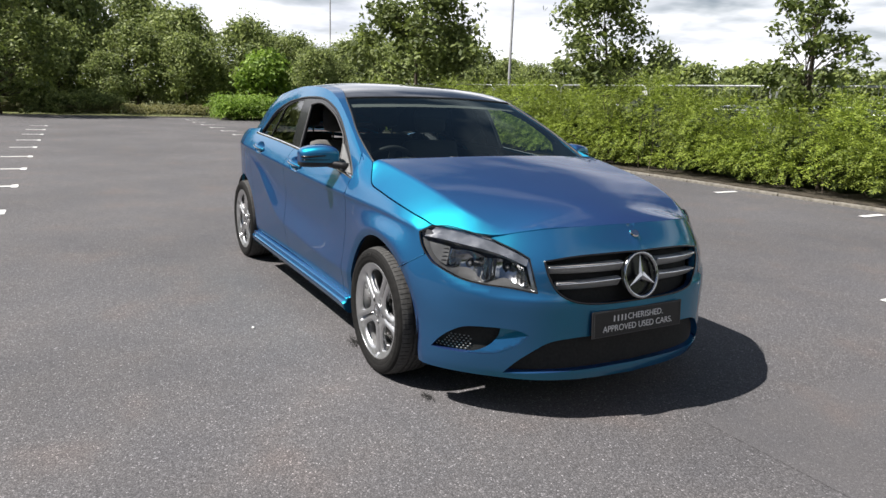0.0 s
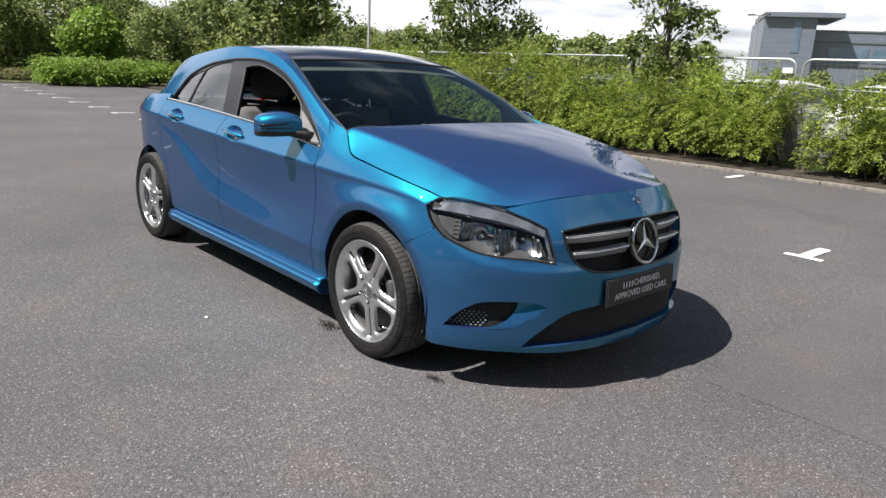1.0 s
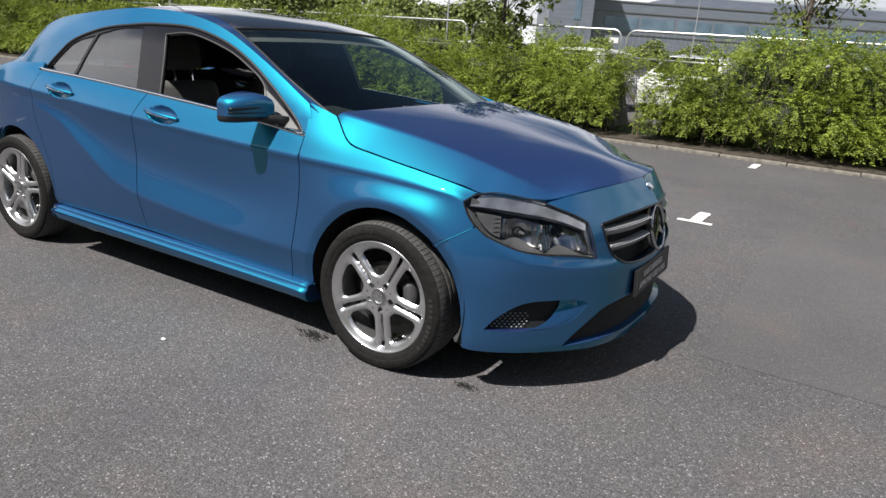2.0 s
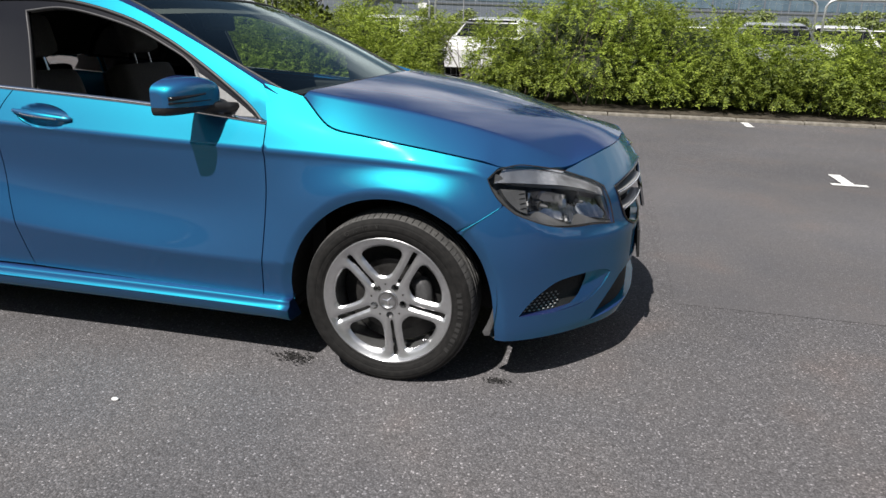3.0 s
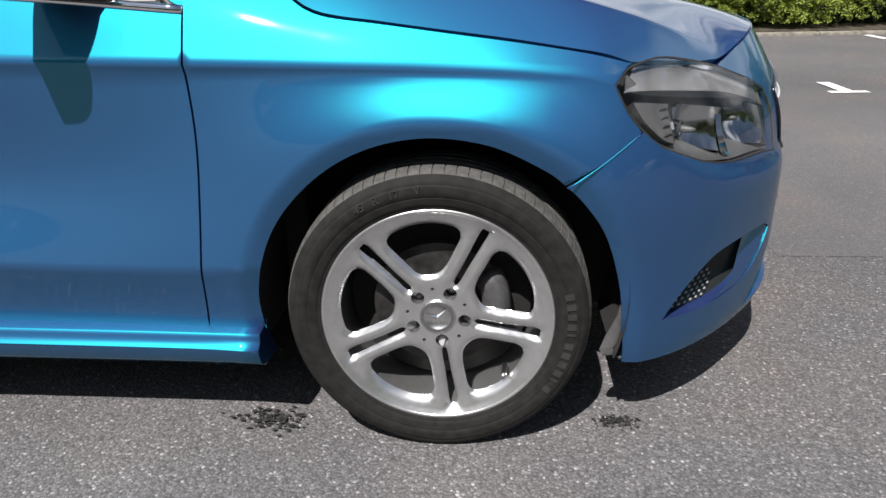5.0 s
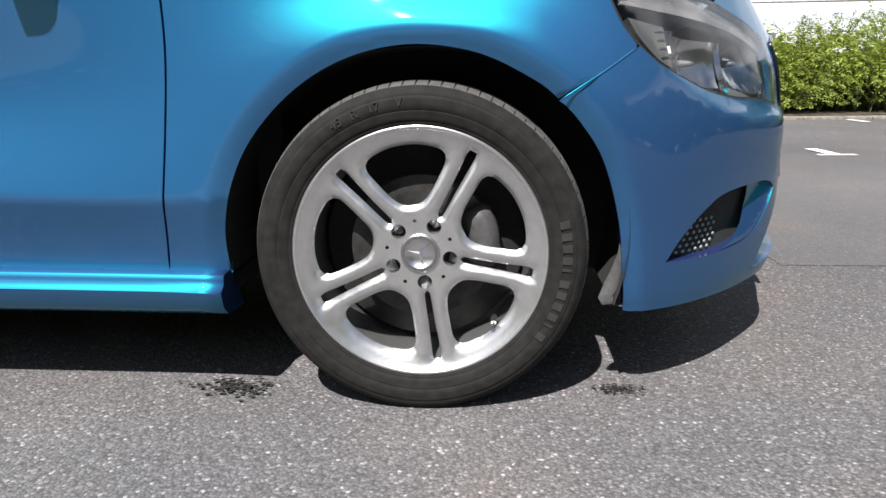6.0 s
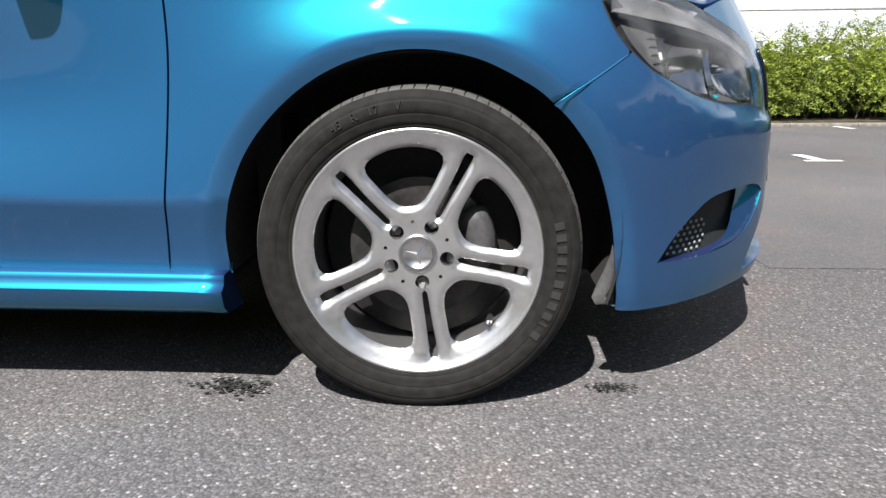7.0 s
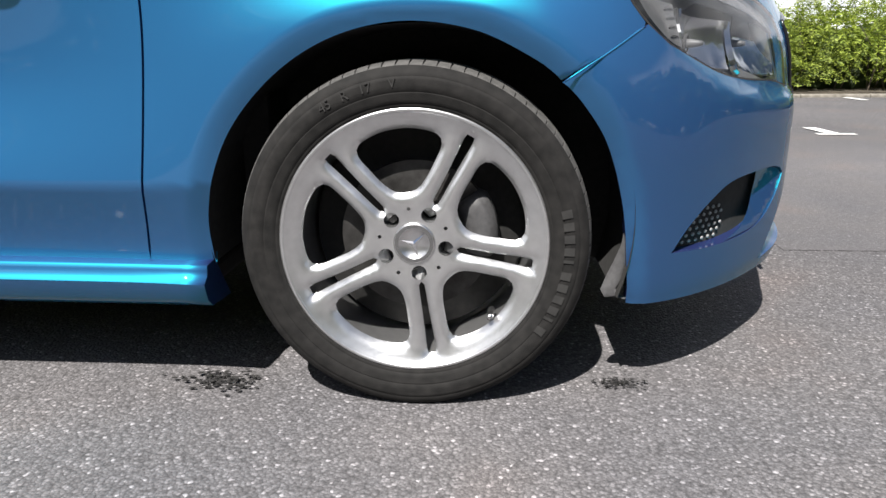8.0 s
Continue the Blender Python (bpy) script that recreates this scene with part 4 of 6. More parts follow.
f0 = fence_panel()
f0.matrix_local = pose(-2.75, 0, 0)
for k in (-6, -5, -4, -3, -2, -1, 1, 2, 3, 4):
    copy_thing(f0, pose(-2.75 + PANEL_W * k, .02 * (k % 2), 0))
for k in range(-6, 6):
    bm = bmesh.new()
    box(bm, -.12, .12, -.32, .32, 0, .13, .03)
    o = part("fence_foot", bm, KERBSTONE, fence, "concrete foot")
    o.location = (-2.77 + PANEL_W * k, 0, .06)
for x, z in ((-2.98, 1.60), (-9.75, 1.62)):
    bm = bmesh.new()
    box(bm, -.09, .09, -.006, .006, -.05, .05, .004)
    o = part("fence_tag", bm, WHITE, fence, "blank white tag")
    o.location = (x, -.035, z)

# ---- lamp columns ----
def lamp_column(x, y, h, label, arms=True):
    root = thing("lamp_column", pose(x, y, 0), label, "street lamp", "lamp columns")
    bm = bmesh.new()
    tube(bm, [(0, 0, -.05), (0, 0, 1.2), (0, 0, 1.22), (0, 0, h)], [.085, .08, .06, .04], 12)
    part("column", bm, GREYSTEEL, root, smooth=True)
    for sg in (-1, 1):
        bm = bmesh.new()
        tube(bm, [(0, 0, h - .05), (sg * .35, 0, h)], .025, 8)
        box(bm, min(sg * .3, sg * .75), max(sg * .3, sg * .75), -.14, .14, h - .03, h + .07, .03)
        part("lamp_head", bm, GREYTRIM, root, "grey lamp head")


lamp_column(-20.4, 13.8, 8.0, "tall grey steel lamp column beyond the hedge")
lamp_column(-43.0, 14.5, 9.0, "tall grey steel lamp column by the woodland")
lamp_column(-24.6, 39.5, 7.5, "far grey steel lamp column with twin heads")
lamp_column(-20.0, 46.0, 6.0, "far grey steel lamp column with twin heads")
lamp_column(-13.0, 62.0, 8.0, "far grey steel lamp column with twin heads")

# ---- large grey building beyond the yard ----
bld = thing("warehouse", pose(-31.3, 84, 0, 0, 0, 30), "long grey clad building with a taller entrance block", "building")
bm = bmesh.new()
box(bm, 0, 95, 0, 40, -.1, 7.9)
part("main_hall", bm, CLADDING, bld, "grey profiled cladding")
bm = bmesh.new()
box(bm, -5.2, .3, -2.0, 12, -.1, 9.0)
blk = part("entrance_block", bm, CLADDING, bld, "grey entrance block")
bm = bmesh.new()
box(bm, -5.3, 2.9, -2.6, 8, 9.0, 9.55, .05)
part("canopy_roof", bm, CLADDING, blk, "flat overhanging roof")
bm = bmesh.new()
box(bm, -2.0, -1.2, -2.06, -1.9, 5.2, 8.7)
part("slit_window", bm, GLAZING, blk, "tall dark slit window")
for i in range(20):
    bm = bmesh.new()
    box(bm, 2.2 + 4.6 * i, 6.4 + 4.6 * i, -.06, .02, 4.4, 6.0, .02)
    part("window", bm, GLAZING, bld)
for z in (7.72, 6.5, 3.9):
    bm = bmesh.new()
    box(bm, .4, 95, -.09, .01, z, z + .14)
    part("cladding_rail", bm, GREYSTEEL, bld, "dark cladding rail")
bm = bmesh.new()
box(bm, 12, 95, 5, 40, 7.9, 9.3)
part("upper_storey", bm, CLADDING, bld, "grey upper storey")

# ---- cars in the yard beyond the fence ----
YARD_WHITE = material("white_car_paint", (.75, .75, .75), .3, Coat_Weight=1.0)
YARD_GREY = material("grey_car_paint", (.20, .21, .22), .3, .5, Coat_Weight=1.0)


def yard_car(x, y, turn, mat, label):
    root = thing("parked_car", pose(x, y, -.02, 0, 0, turn), label, "car", "cars in the yard")
    prof = [(-2.1, .35), (-2.15, .75), (-2.0, .95), (-1.75, 1.0), (-1.2, 1.42), (-.4, 1.48), (.5, 1.40), (1.1, .98), (1.9, .85), (2.15, .68), (2.15, .32)]
    bm = bmesh.new()
    rows = [[bm.verts.new((px, yy * (1 if pz < 1 else 1 - .32 * (pz - 1) / .48), pz)) for px, pz in prof] for yy in (-.88, -.80, -.4, 0, .4, .80, .88)]
    for v in rows[0] + rows[-1]:
        v.co.z -= .04 if v.co.z > .9 else 0
    for p, q in zip(rows, rows[1:]):
        for i in range(len(prof) - 1):
            bm.faces.new((p[i], p[i + 1], q[i + 1], q[i]))
    bm.faces.new(rows[0]), bm.faces.new(rows[-1][::-1])
    part("body", bm, mat, root, smooth=False)
    for sg in (-1, 1):
        bm = bmesh.new()
        g = [(-1.55, 1.0), (-1.12, 1.36), (-.35, 1.40), (.42, 1.33), (.95, 1.0)]
        bm.faces.new([bm.verts.new((px, sg * (.905 - .27 * (pz - .95)), pz)) for px, pz in g])
        part("side_glass", bm, GLOSS, root)
    for sg in (-1, 1):
        bm = bmesh.new()
        px = ((.56, 1.385), (1.06, 1.01)) if sg > 0 else ((-1.25, 1.385), (-1.70, 1.02))
        bm.faces.new([bm.verts.new((a + sg * .03, yy * (1 - .3 * (b - 1)), b + .02)) for (a, b), yy in ((px[0], -.66), (px[0], .66), (px[1], .74), (px[1], -.74))])
        part("screen", bm, GLOSS, root)
    for wx in (-1.3, 1.35):
        for sg in (-1, 1):
            bm = bmesh.new()
            lathe(bm, [(.001, -.11), (.20, -.11), (.205, -.12), (.30, -.11), (.32, -.06), (.32, .06), (.30, .11)], 20)
            o = part("wheel", bm, RUBBER, root, smooth=True)
            o.location = (wx, sg * .80, .32)


for i, (x, y, turn, mat, lab) in enumerate(((-4.6, 14.6, 80, YARD_WHITE, "white hatchback parked beyond the fence"), (-2.0, 15.0, 84, YARD_WHITE, "white car parked beyond the fence"), (-7.4, 15.2, 82, YARD_GREY, "grey car parked beyond the fence"),
                                           (1.0, 15.3, 85, YARD_WHITE, "white saloon parked beyond the fence"), (-10.2, 19.0, 84, YARD_WHITE, "white car parked further off in the yard"), (4.2, 15.0, 84, YARD_GREY, "grey hatchback parked beyond the fence"),
                                           (-13.0, 19.4, 82, YARD_GREY, "grey car parked further off in the yard"), (6.6, 19.0, 84, YARD_WHITE, "white van-like car parked further off"))):
    yard_car(x, y, turn, mat, lab)

# ---- woodland at the end of the car park ----
wood = [tree("woodland_tree", -40, -2, 6.2, 3.0, .8, 20 + k, WOODLEAF, .24 if k == 3 else .13, 96, 34 if k == 3 else 96, "dense broad-leaved tree at the edge of the woodland", "woodland trees", thin=.17) for k in range(4)]
for w in wood:
    w.matrix_world = pose(-50 - 4 * wood.index(w), 20 + 5 * wood.index(w), -.1)
rg = np.random.default_rng(31)
spots = []
for i in range(22):
    spots.append((-37.5 + rg.uniform(-1, 1.5), -20 + 2.0 * i + rg.uniform(-.6, .6), rg.uniform(.62, .9)))
for i in range(22):
    spots.append((-43 + rg.uniform(-2, 2), -24 + 2.6 * i + rg.uniform(-.8, .8), rg.uniform(.95, 1.25) * (1.6 if i < 9 else 1.2 if i < 13 else .85)))
for k, (x, y, s) in enumerate(spots):
    src = wood[k % 3]
    m = pose(x, y, -.1, 0, 0, rg.uniform(0, 360)) @ Matrix.Diagonal((s, s, s * rg.uniform(.9, 1.08), 1))
    if k < 3:
        src.matrix_world = m
    else:
        copy_thing(src, m)
# far trees beyond the yard
for i in range(40):
    x = -66 + 2.3 * i + rg.uniform(-1, 1)
    y = 46 + rg.uniform(-4, 6) if x < -34 else 66 + rg.uniform(-3, 6)
    s = rg.uniform(.7, 1.05) * (1 if x < -34 else .62)
    copy_thing(wood[3], pose(x, y, -.2, 0, 0, rg.uniform(0, 360)) @ Matrix.Diagonal((s, s, s * .8, 1)))
# the tree line that closes the view behind the hedge
for x, y, h in ((-31.1, 9.5, 3.9), (-30.6, 10.8, 4.0), (-28.1, 12.6, 3.7), (-32.7, 16.0, 3.8), (-33.5, 18.6, 3.7), (-32.7, 20.1, 3.6), (-31.7, 21.6, 3.8), (-23.6, 17.4, 4.3), (-34.5, 27.9, 3.9), (-34.8, 30.6, 3.8), (-33.5, 32.0, 3.8), (-33.6, 34.8, 3.8),
                (-32.2, 36.1, 3.7), (-31.1, 37.1, 4.0), (-31.6, 40.6, 3.9), (-24.2, 33.7, 3.7), (-28.4, 43.0, 3.9), (-26.9, 44.0, 3.9), (-25.5, 44.9, 4.0), (-23.8, 45.9, 3.9)):
    s = h / 6.0
    copy_thing(wood[int(h * 10) % 3] if y < 22 else wood[3], pose(x, y, -.1, 0, 0, rg.uniform(0, 360)) @ Matrix.Diagonal((s, s, s, 1)))
# unseen trees added along the opposite side of the car park to darken reflections
belt_tree = tree("belt_tree", -42, -21, 7.6, 5.2, .5, 27, TREELEAF, .50, 64, 110, "unseen tall dense broad-leaved tree added along the car park", "belt trees", thin=.17)
for i in range(1, 13):
    k = rg.uniform(.95, 1.1)
    copy_thing(belt_tree, pose(-42 + 5.6 * i + rg.uniform(-1, 1), -21 - 3.0 * (i % 2) + rg.uniform(-1, 1), -.1, 0, 0, rg.uniform(0, 360)) @ Matrix.Diagonal((k, k, k, 1)))
# and along its far end, where the camera never looks, for the same darkening
for i in range(6):
    k = rg.uniform(.85, 1.0)
    copy_thing(belt_tree, pose(33 + 3 * (i % 2), -16 + 5.6 * i + rg.uniform(-1, 1), -.1, 0, 0, rg.uniform(0, 360)) @ Matrix.Diagonal((k, k, k, 1)))
for i in range(3):
    k = rg.uniform(.55, .7)
    copy_thing(belt_tree, pose(19 + 5.5 * i, 14 + rg.uniform(-1, 1), -.1, 0, 0, rg.uniform(0, 360)) @ Matrix.Diagonal((k, k, k, 1)))
tree("broad_tree", -31.8, -4.2, 7.4, 2.6, .5, 51, TREELEAF, .11, 90, 120, "tall dark broad-leaved tree at the corner of the car park", "bushes", thin=.17)
shrub_mass("low_bush", -32.8, -31.2, -3.6, .3, lambda x: .8, 1100, 9, WOODLEAF, "low dark green bushes under the corner tree", .06, .07)
tree("bright_bush", -33.4, 7.6, 3.0, 1.5, .3, 41, BRIGHTLEAF, .12, 40, 150, "bright green rounded small tree before the woodland", "bushes", thin=.26)
tree("bush", -27, 12.6, 2.4, 2.2, .3, 42, WOODLEAF, .12, 44, 150, "dark green spreading bush by the bed", "bushes", thin=.26)
shrub_mass("low_hedge", -31.5, -28.5, 4.2, 12.0, lambda x: .85, 2200, 6, BRIGHTLEAF, "low green ground-cover shrubs at the end of the car park", .06, .08)
shrub_mass("verge_growth", -34.5, -31.0, -14.0, 5.0, lambda x: .35, 2400, 7, foliage("dry_grass", (.12, .13, .04), (.28, .26, .11)), "tall dry grass and weeds on the verge", .05, .05)
# ---- the car ----
car = thing("car", pose(0, 0, 0), "metallic blue five-door hatchback parked on the asphalt", "car")
SIDES = (("right", False), ("left", True))


def run(line, a, b, n=40):
    """Points of a body line between two keys."""
    return [(a + (b - a) * i / n, line_z(line, a + (b - a) * i / n)) for i in range(n + 1)]


ARCH = [(-.378, .258), (-.375, .36), (-.33, .49), (-.245, .59), (-.14, .655), (-.02, .682), (.10, .668), (.20, .622), (.247, .588), (.285, .55), (.333, .48), (.370, .37), (.386, .25), (.391, .190)]
arch_back = smooth_loop(ARCH[:9], .012, closed=False)
arch_front = smooth_loop(ARCH[8:], .012, closed=False)
rear_arch = [(-2.699 + .372 * math.cos(a), .308 + .372 * math.sin(a)) for a in np.linspace(-.06, math.pi + .06, 60)]
door_gap = smooth_loop([(-.458, .912), (-.455, .82), (-.456, .69), (-.470, .54), (-.485, .40), (-.500, .264)], .02, closed=False)
mid_gap = smooth_loop([(-1.515, .985), (-1.553, .91), (-1.577, .80), (-1.572, .60), (-1.54, .44), (-1.508, .284)], .02, closed=False)
back_gap = smooth_loop([(-2.435, 1.02), (-2.458, .91), (-2.44, .75), (-2.375, .60), (-2.325, .46), (-2.312, .285)], .02, closed=False)
belt_line = smooth_loop([(-2.46, 1.024), (-2.0, 1.008), (-1.515, .985), (-1.0, .957), (-.70, .934), (-.458, .912)], .03, closed=False)
shut_line = smooth_loop([(.40, .799), (.36, .809), (.29, .8235), (.16, .8445), (.03, .863), (-.10, .8815), (-.165, .890), (-.205, .897), (-.237, .909), (-.268, .930), (-.294, .952), (-.325, .979), (-.352, 1.002)], .012, closed=False)
LAMP = [(.345, .765), (.370, .718), (.402, .682), (.45, .646), (.535, .613), (.60, .594), (.69, .582), (.81, .576), (.931, .560), (.908, .640), (.888, .702), (.83, .728), (.76, .751), (.70, .770), (.60, .789), (.50, .803), (.44, .801), (.386, .790)]
lamp_loop = smooth_loop(LAMP, .010, sharp=(0, 8, 10))


def between(line, x0, x1):
    return [p for p in line if min(x0, x1) - 1e-6 <= p[0] <= max(x0, x1) + 1e-6]


wing_loop = (door_gap + arch_back + [(.32, .630), (.398, .674)] + smooth_loop([(.4005, .682), (.370, .718), (.345, .765)], .01, closed=False)
             + [(.386, .792)] + shut_line + [(-.40, 1.016), (-.50, 1.040), (-.478, .975)])
front_door_loop = door_gap + [(-.9, .268), (-1.2, .275)] + mid_gap[::-1] + [p for p in belt_line if -1.5 < p[0] < -.47]
rear_door_loop = mid_gap + [(-1.8, .285), (-2.1, .286)] + back_gap[::-1] + [p for p in belt_line if -2.44 < p[0] < -1.53]
quarter_loop = back_gap + rear_arch[1:] + [(-3.12, .285), (-3.4, .29), (TAIL, .30), (TAIL, .8)] + [(TAIL, .93), (-3.4, .935), (-3.2, .955), (-3.0, 1.00), (-2.8, 1.04), (-2.46, 1.06)]

crease = run(5, -3.2, .33, 280)
crease_lines = [[(a, b + o) for a, b in crease] for o in (0, -.010, -.022, .012)]
swoosh = run(2, -2.4, -.40, 160)
swoosh_lines = [[(a, b + o) for a, b in swoosh] for o in (0, -.012, .014)]


# the lip round the front arch turns in towards the tyre
ARCH_LINE = arch_back + arch_front[1:]
def arch_lip(v):
    q = np.stack([np.minimum(v[:, 0], 2 * NOSE - v[:, 0]), v[:, 1]], 1)
    return -.013 * np.clip(1 - near_loop(ARCH_LINE, q) / .040, 0, 1) ** 1.35
def lip_line(w):
    c = Vector((0, .3135))
    return [tuple(Vector(p) + (Vector(p) - c).normalized() * w) for p in ARCH_LINE]
lip_lines = [lip_line(.038), lip_line(.030), lip_line(.046)]


def clipped(lines, loop):
    return [c for c in (clip_line(q, loop) for q in lines) if len(c) > 1]
bowl_f = [(-1.36 + .118 * math.cos(a), .893 - .012 * math.cos(a) + .043 * math.sin(a)) for a in np.linspace(0, math.tau, 40, endpoint=False)]
bowl_r = [(-2.195 + .112 * math.cos(a), .932 - .010 * math.cos(a) + .042 * math.sin(a)) for a in np.linspace(0, math.tau, 40, endpoint=False)]


def clip_line(line, loop):
    return [p for p, k in zip(line, inside(loop, np.array(line)) & (near_loop(loop, np.array(line)) > .004)) if k]


def handle(door, center, bowl, mirror):
    """A bow handle over a scooped cup."""
    cx, cz = center
    def cup(a, b):
        r = min(math.hypot((a - cx) / .118, (b - cz) / .043), 1)
        return band(a, b, -.026 * (1 - r * r))
    panel("handle_cup", cup, bowl, PAINT, door, step=.012, gap=0, flange=0, mirror=mirror)
    bm = bmesh.new()
    n = 17
    pts = [band(cx + .128 * (2 * i / n - 1), cz + .004 - .011 * (2 * i / n - 1), .003 + .021 * math.cos((i / n - .5) * math.pi * .94)) for i in range(n + 1)]
    tube(bm, pts, [.008 + .007 * math.sin(math.pi * i / n) for i in range(n + 1)], 10)
    bmesh.ops.scale(bm, vec=(1, 1, 1), verts=bm.verts)
    bow = part("handle", bm, PAINT, door, "blue bow handle with a chrome strip", smooth=True)
    bm = bmesh.new()
    tube(bm, [p + Vector((0, -.013, -.002)) for p in pts[3:-3]], .0035, 6)
    strip = part("handle_strip", bm, CHROME, bow, "chrome strip", smooth=True)
    if mirror:
        for o in (bow, strip):
            o.data.transform(Matrix.Diagonal((1, -1, 1, 1)))
            o.data.flip_normals()


for which, mirror in SIDES:
    panel("front_wing", band, wing_loop, PAINT, car, gap=.0022, lines=clipped(crease_lines + lip_lines, wing_loop), step=.013, flange=.022, mirror=mirror, bow=arch_lip)
    d = panel("front_door", band, front_door_loop, PAINT, car, holes=[bowl_f], lines=clipped(crease_lines + swoosh_lines, front_door_loop), step=.02, mirror=mirror)
    handle(d, (-1.36, .893), bowl_f, mirror)
    d = panel("rear_door", band, rear_door_loop, PAINT, car, holes=[bowl_r], lines=clipped(crease_lines + swoosh_lines, rear_door_loop), step=.032, mirror=mirror)
    handle(d, (-2.195, .932), bowl_r, mirror)
    panel("rear_quarter", band, quarter_loop, PAINT, car, lines=clipped(crease_lines, quarter_loop), step=.045, flange=.022, gap=.001, mirror=mirror)
    tail = smooth_loop([(-3.08, .955), (-3.12, .88), (-3.30, .85), (-3.6, .85), (-3.65, .905), (-3.35, .925)], .03)
    panel("tail_lamp", lambda a, b: band(a, b, .006), tail, material("red_lamp_lens", (0.30, 0.008, 0.012), 0.12, Coat_Weight=1.0), car, "red tail lamp lens", step=.04, gap=0, mirror=mirror)
    # side skirt
    bm = bmesh.new()
    rows = []
    for i in range(41):
        x = -2.315 + (2.315 - .380) * i / 40
        px, py, nx, ny = plan_at(x)
        k = .004 * max(0, 1 - (x + 2.315) / .3) + .006 * max(0, 1 - (-.38 - x) / .12)
        zt = .014 * (-x - .38) / 1.9
        rows.append([bm.verts.new((px, -(py + o), z + (zt if j < 7 else zt * .6))) for j, (o, z) in enumerate(((-.04, .268), (-.004, .2665), (0, .264), (.001, .256), (.004, .247), (.008 + k, .240), (.0135 + k, .2355), (.0135 + k, .2354), (.012 + k, .228), (.004 + k, .203), (-.010, .186), (-.10, .178)))])
    for a, b in zip(rows, rows[1:]):
        for i in range(11):
            if i != 6:
                bm.faces.new((a[i], a[i + 1], b[i + 1], b[i]))
    bm.faces.new(rows[0][:7] + rows[0][8:]), bm.faces.new((rows[-1][:7] + rows[-1][8:])[::-1])
    sk = part("side_skirt", bm, PAINT, car, smooth=True)
    sk.data.polygons.foreach_set("use_smooth", [len(p.vertices) == 4 for p in sk.data.polygons])
    if mirror:
        sk.data.transform(Matrix.Diagonal((1, -1, 1, 1)))
        sk.data.flip_normals()

# bonnet, in one piece across the car
hood_edge = [(p.x, p.y) for p in (band(s, line_z(7, s)) for s in np.linspace(.705, NOSE, 40))]
lamp_top = [(p.x, p.y) for p in (band(a, b) for a, b in [(.64, .783), (.57, .795), (.50, .803), (.44, .803)])]
half = [(p.x, p.y) for p in (band(a, b) for a, b in shut_line[::-1])] + lamp_top[::-1] + hood_edge
cowl = smooth_loop([(-.285, 0), (-.292, -.25), (-.312, -.5), (-.345, -.70)], .03, closed=False)
hood_loop = cowl + half + [(x, -y) for x, y in half[-2::-1]] + [(x, -y) for x, y in cowl[:0:-1]]
def ridge_line(side_sign, o=0.0):
    return [(x, side_sign * (hood_ridge(x) + o)) for x in np.linspace(-.34, .60, 60)]
panel("bonnet", bonnet, hood_loop, PAINT, car, lines=clipped([ridge_line(k, o) for k in (-1, 1) for o in (-.012, 0, .012)], hood_loop), step=.028, flange=.02, gap=.0036)


def flip_s(loop):
    return [(2 * NOSE - a, b) for a, b in loop]


# front bumper with the nose
top_edge = [(a, line_z(7, a)) for a in np.linspace(.705, NOSE, 40)]
low_lamp = [(.399, .6745), (.405, .679), (.425, .664)] + smooth_loop([(.45, .646), (.535, .613), (.60, .594), (.69, .582), (.81, .576), (.931, .560)], .012, closed=False)
in_lamp = smooth_loop([(.931, .560), (.908, .640), (.888, .702), (.83, .728), (.76, .751), (.705, .769)], .012, closed=False, sharp=(2,))
bottom = [(a, line_z(0, a)) for a in np.linspace(.40, NOSE, 40)]
half = bottom[::-1] + arch_front[::-1] + [(.32, .630)] + low_lamp + in_lamp[1:] + top_edge[1:]
bumper_loop = half + flip_s(half[-2:0:-1])
grille_half = [(NOSE, .510), (1.32, .509), (1.205, .512), (1.12, .521), (1.07, .535), (1.03, .556), (1.003, .583), (.972, .635), (.953, .694), (1.08, .713), (1.20, .722), (NOSE, .728)]
grille_loop = smooth_loop(grille_half + flip_s(grille_half[-2:0:-1]), .014, sharp=(8, 14))
FOG = [(.472, .281), (.512, .327), (.571, .371), (.644, .399), (.79, .405), (.87, .396), (.902, .380), (.86, .338), (.77, .293), (.62, .279)]
fog_loop = smooth_loop(FOG, .012, sharp=(0, 6))
intake_half = [(NOSE, .226), (1.25, .225), (1.06, .221), (.90, .213), (.80, .207), (.85, .258), (.92, .312), (.984, .350), (1.06, .366), (1.19, .374), (NOSE, .374)]
intake_loop = smooth_loop(intake_half + flip_s(intake_half[-2:0:-1]), .014, sharp=(4, 16))
bumper_lines = [clip_line([(a, line_z(5, a)) for a in np.linspace(.52, .93, 30)], bumper_loop)]
bumper = panel("front_bumper", band, bumper_loop, PAINT, car, holes=[grille_loop, fog_loop, flip_s(fog_loop), intake_loop], lines=bumper_lines, step=.018, flange=.03, gap=.0014, bow=arch_lip)

# the upper edge of the bumper, rolled over where it meets the wing
for left in (False, True):
    bm = bmesh.new()
    tube(bm, [band(2 * NOSE - a if left else a, b, -.0004) for a, b in smooth_loop([(.249, .5885), (.285, .611), (.32, .6305), (.36, .653), (.397, .674)], .012, closed=False)], .0019, 6)
    part("bumper_edge", bm, PAINT, bumper, "bright rolled edge", smooth=True)

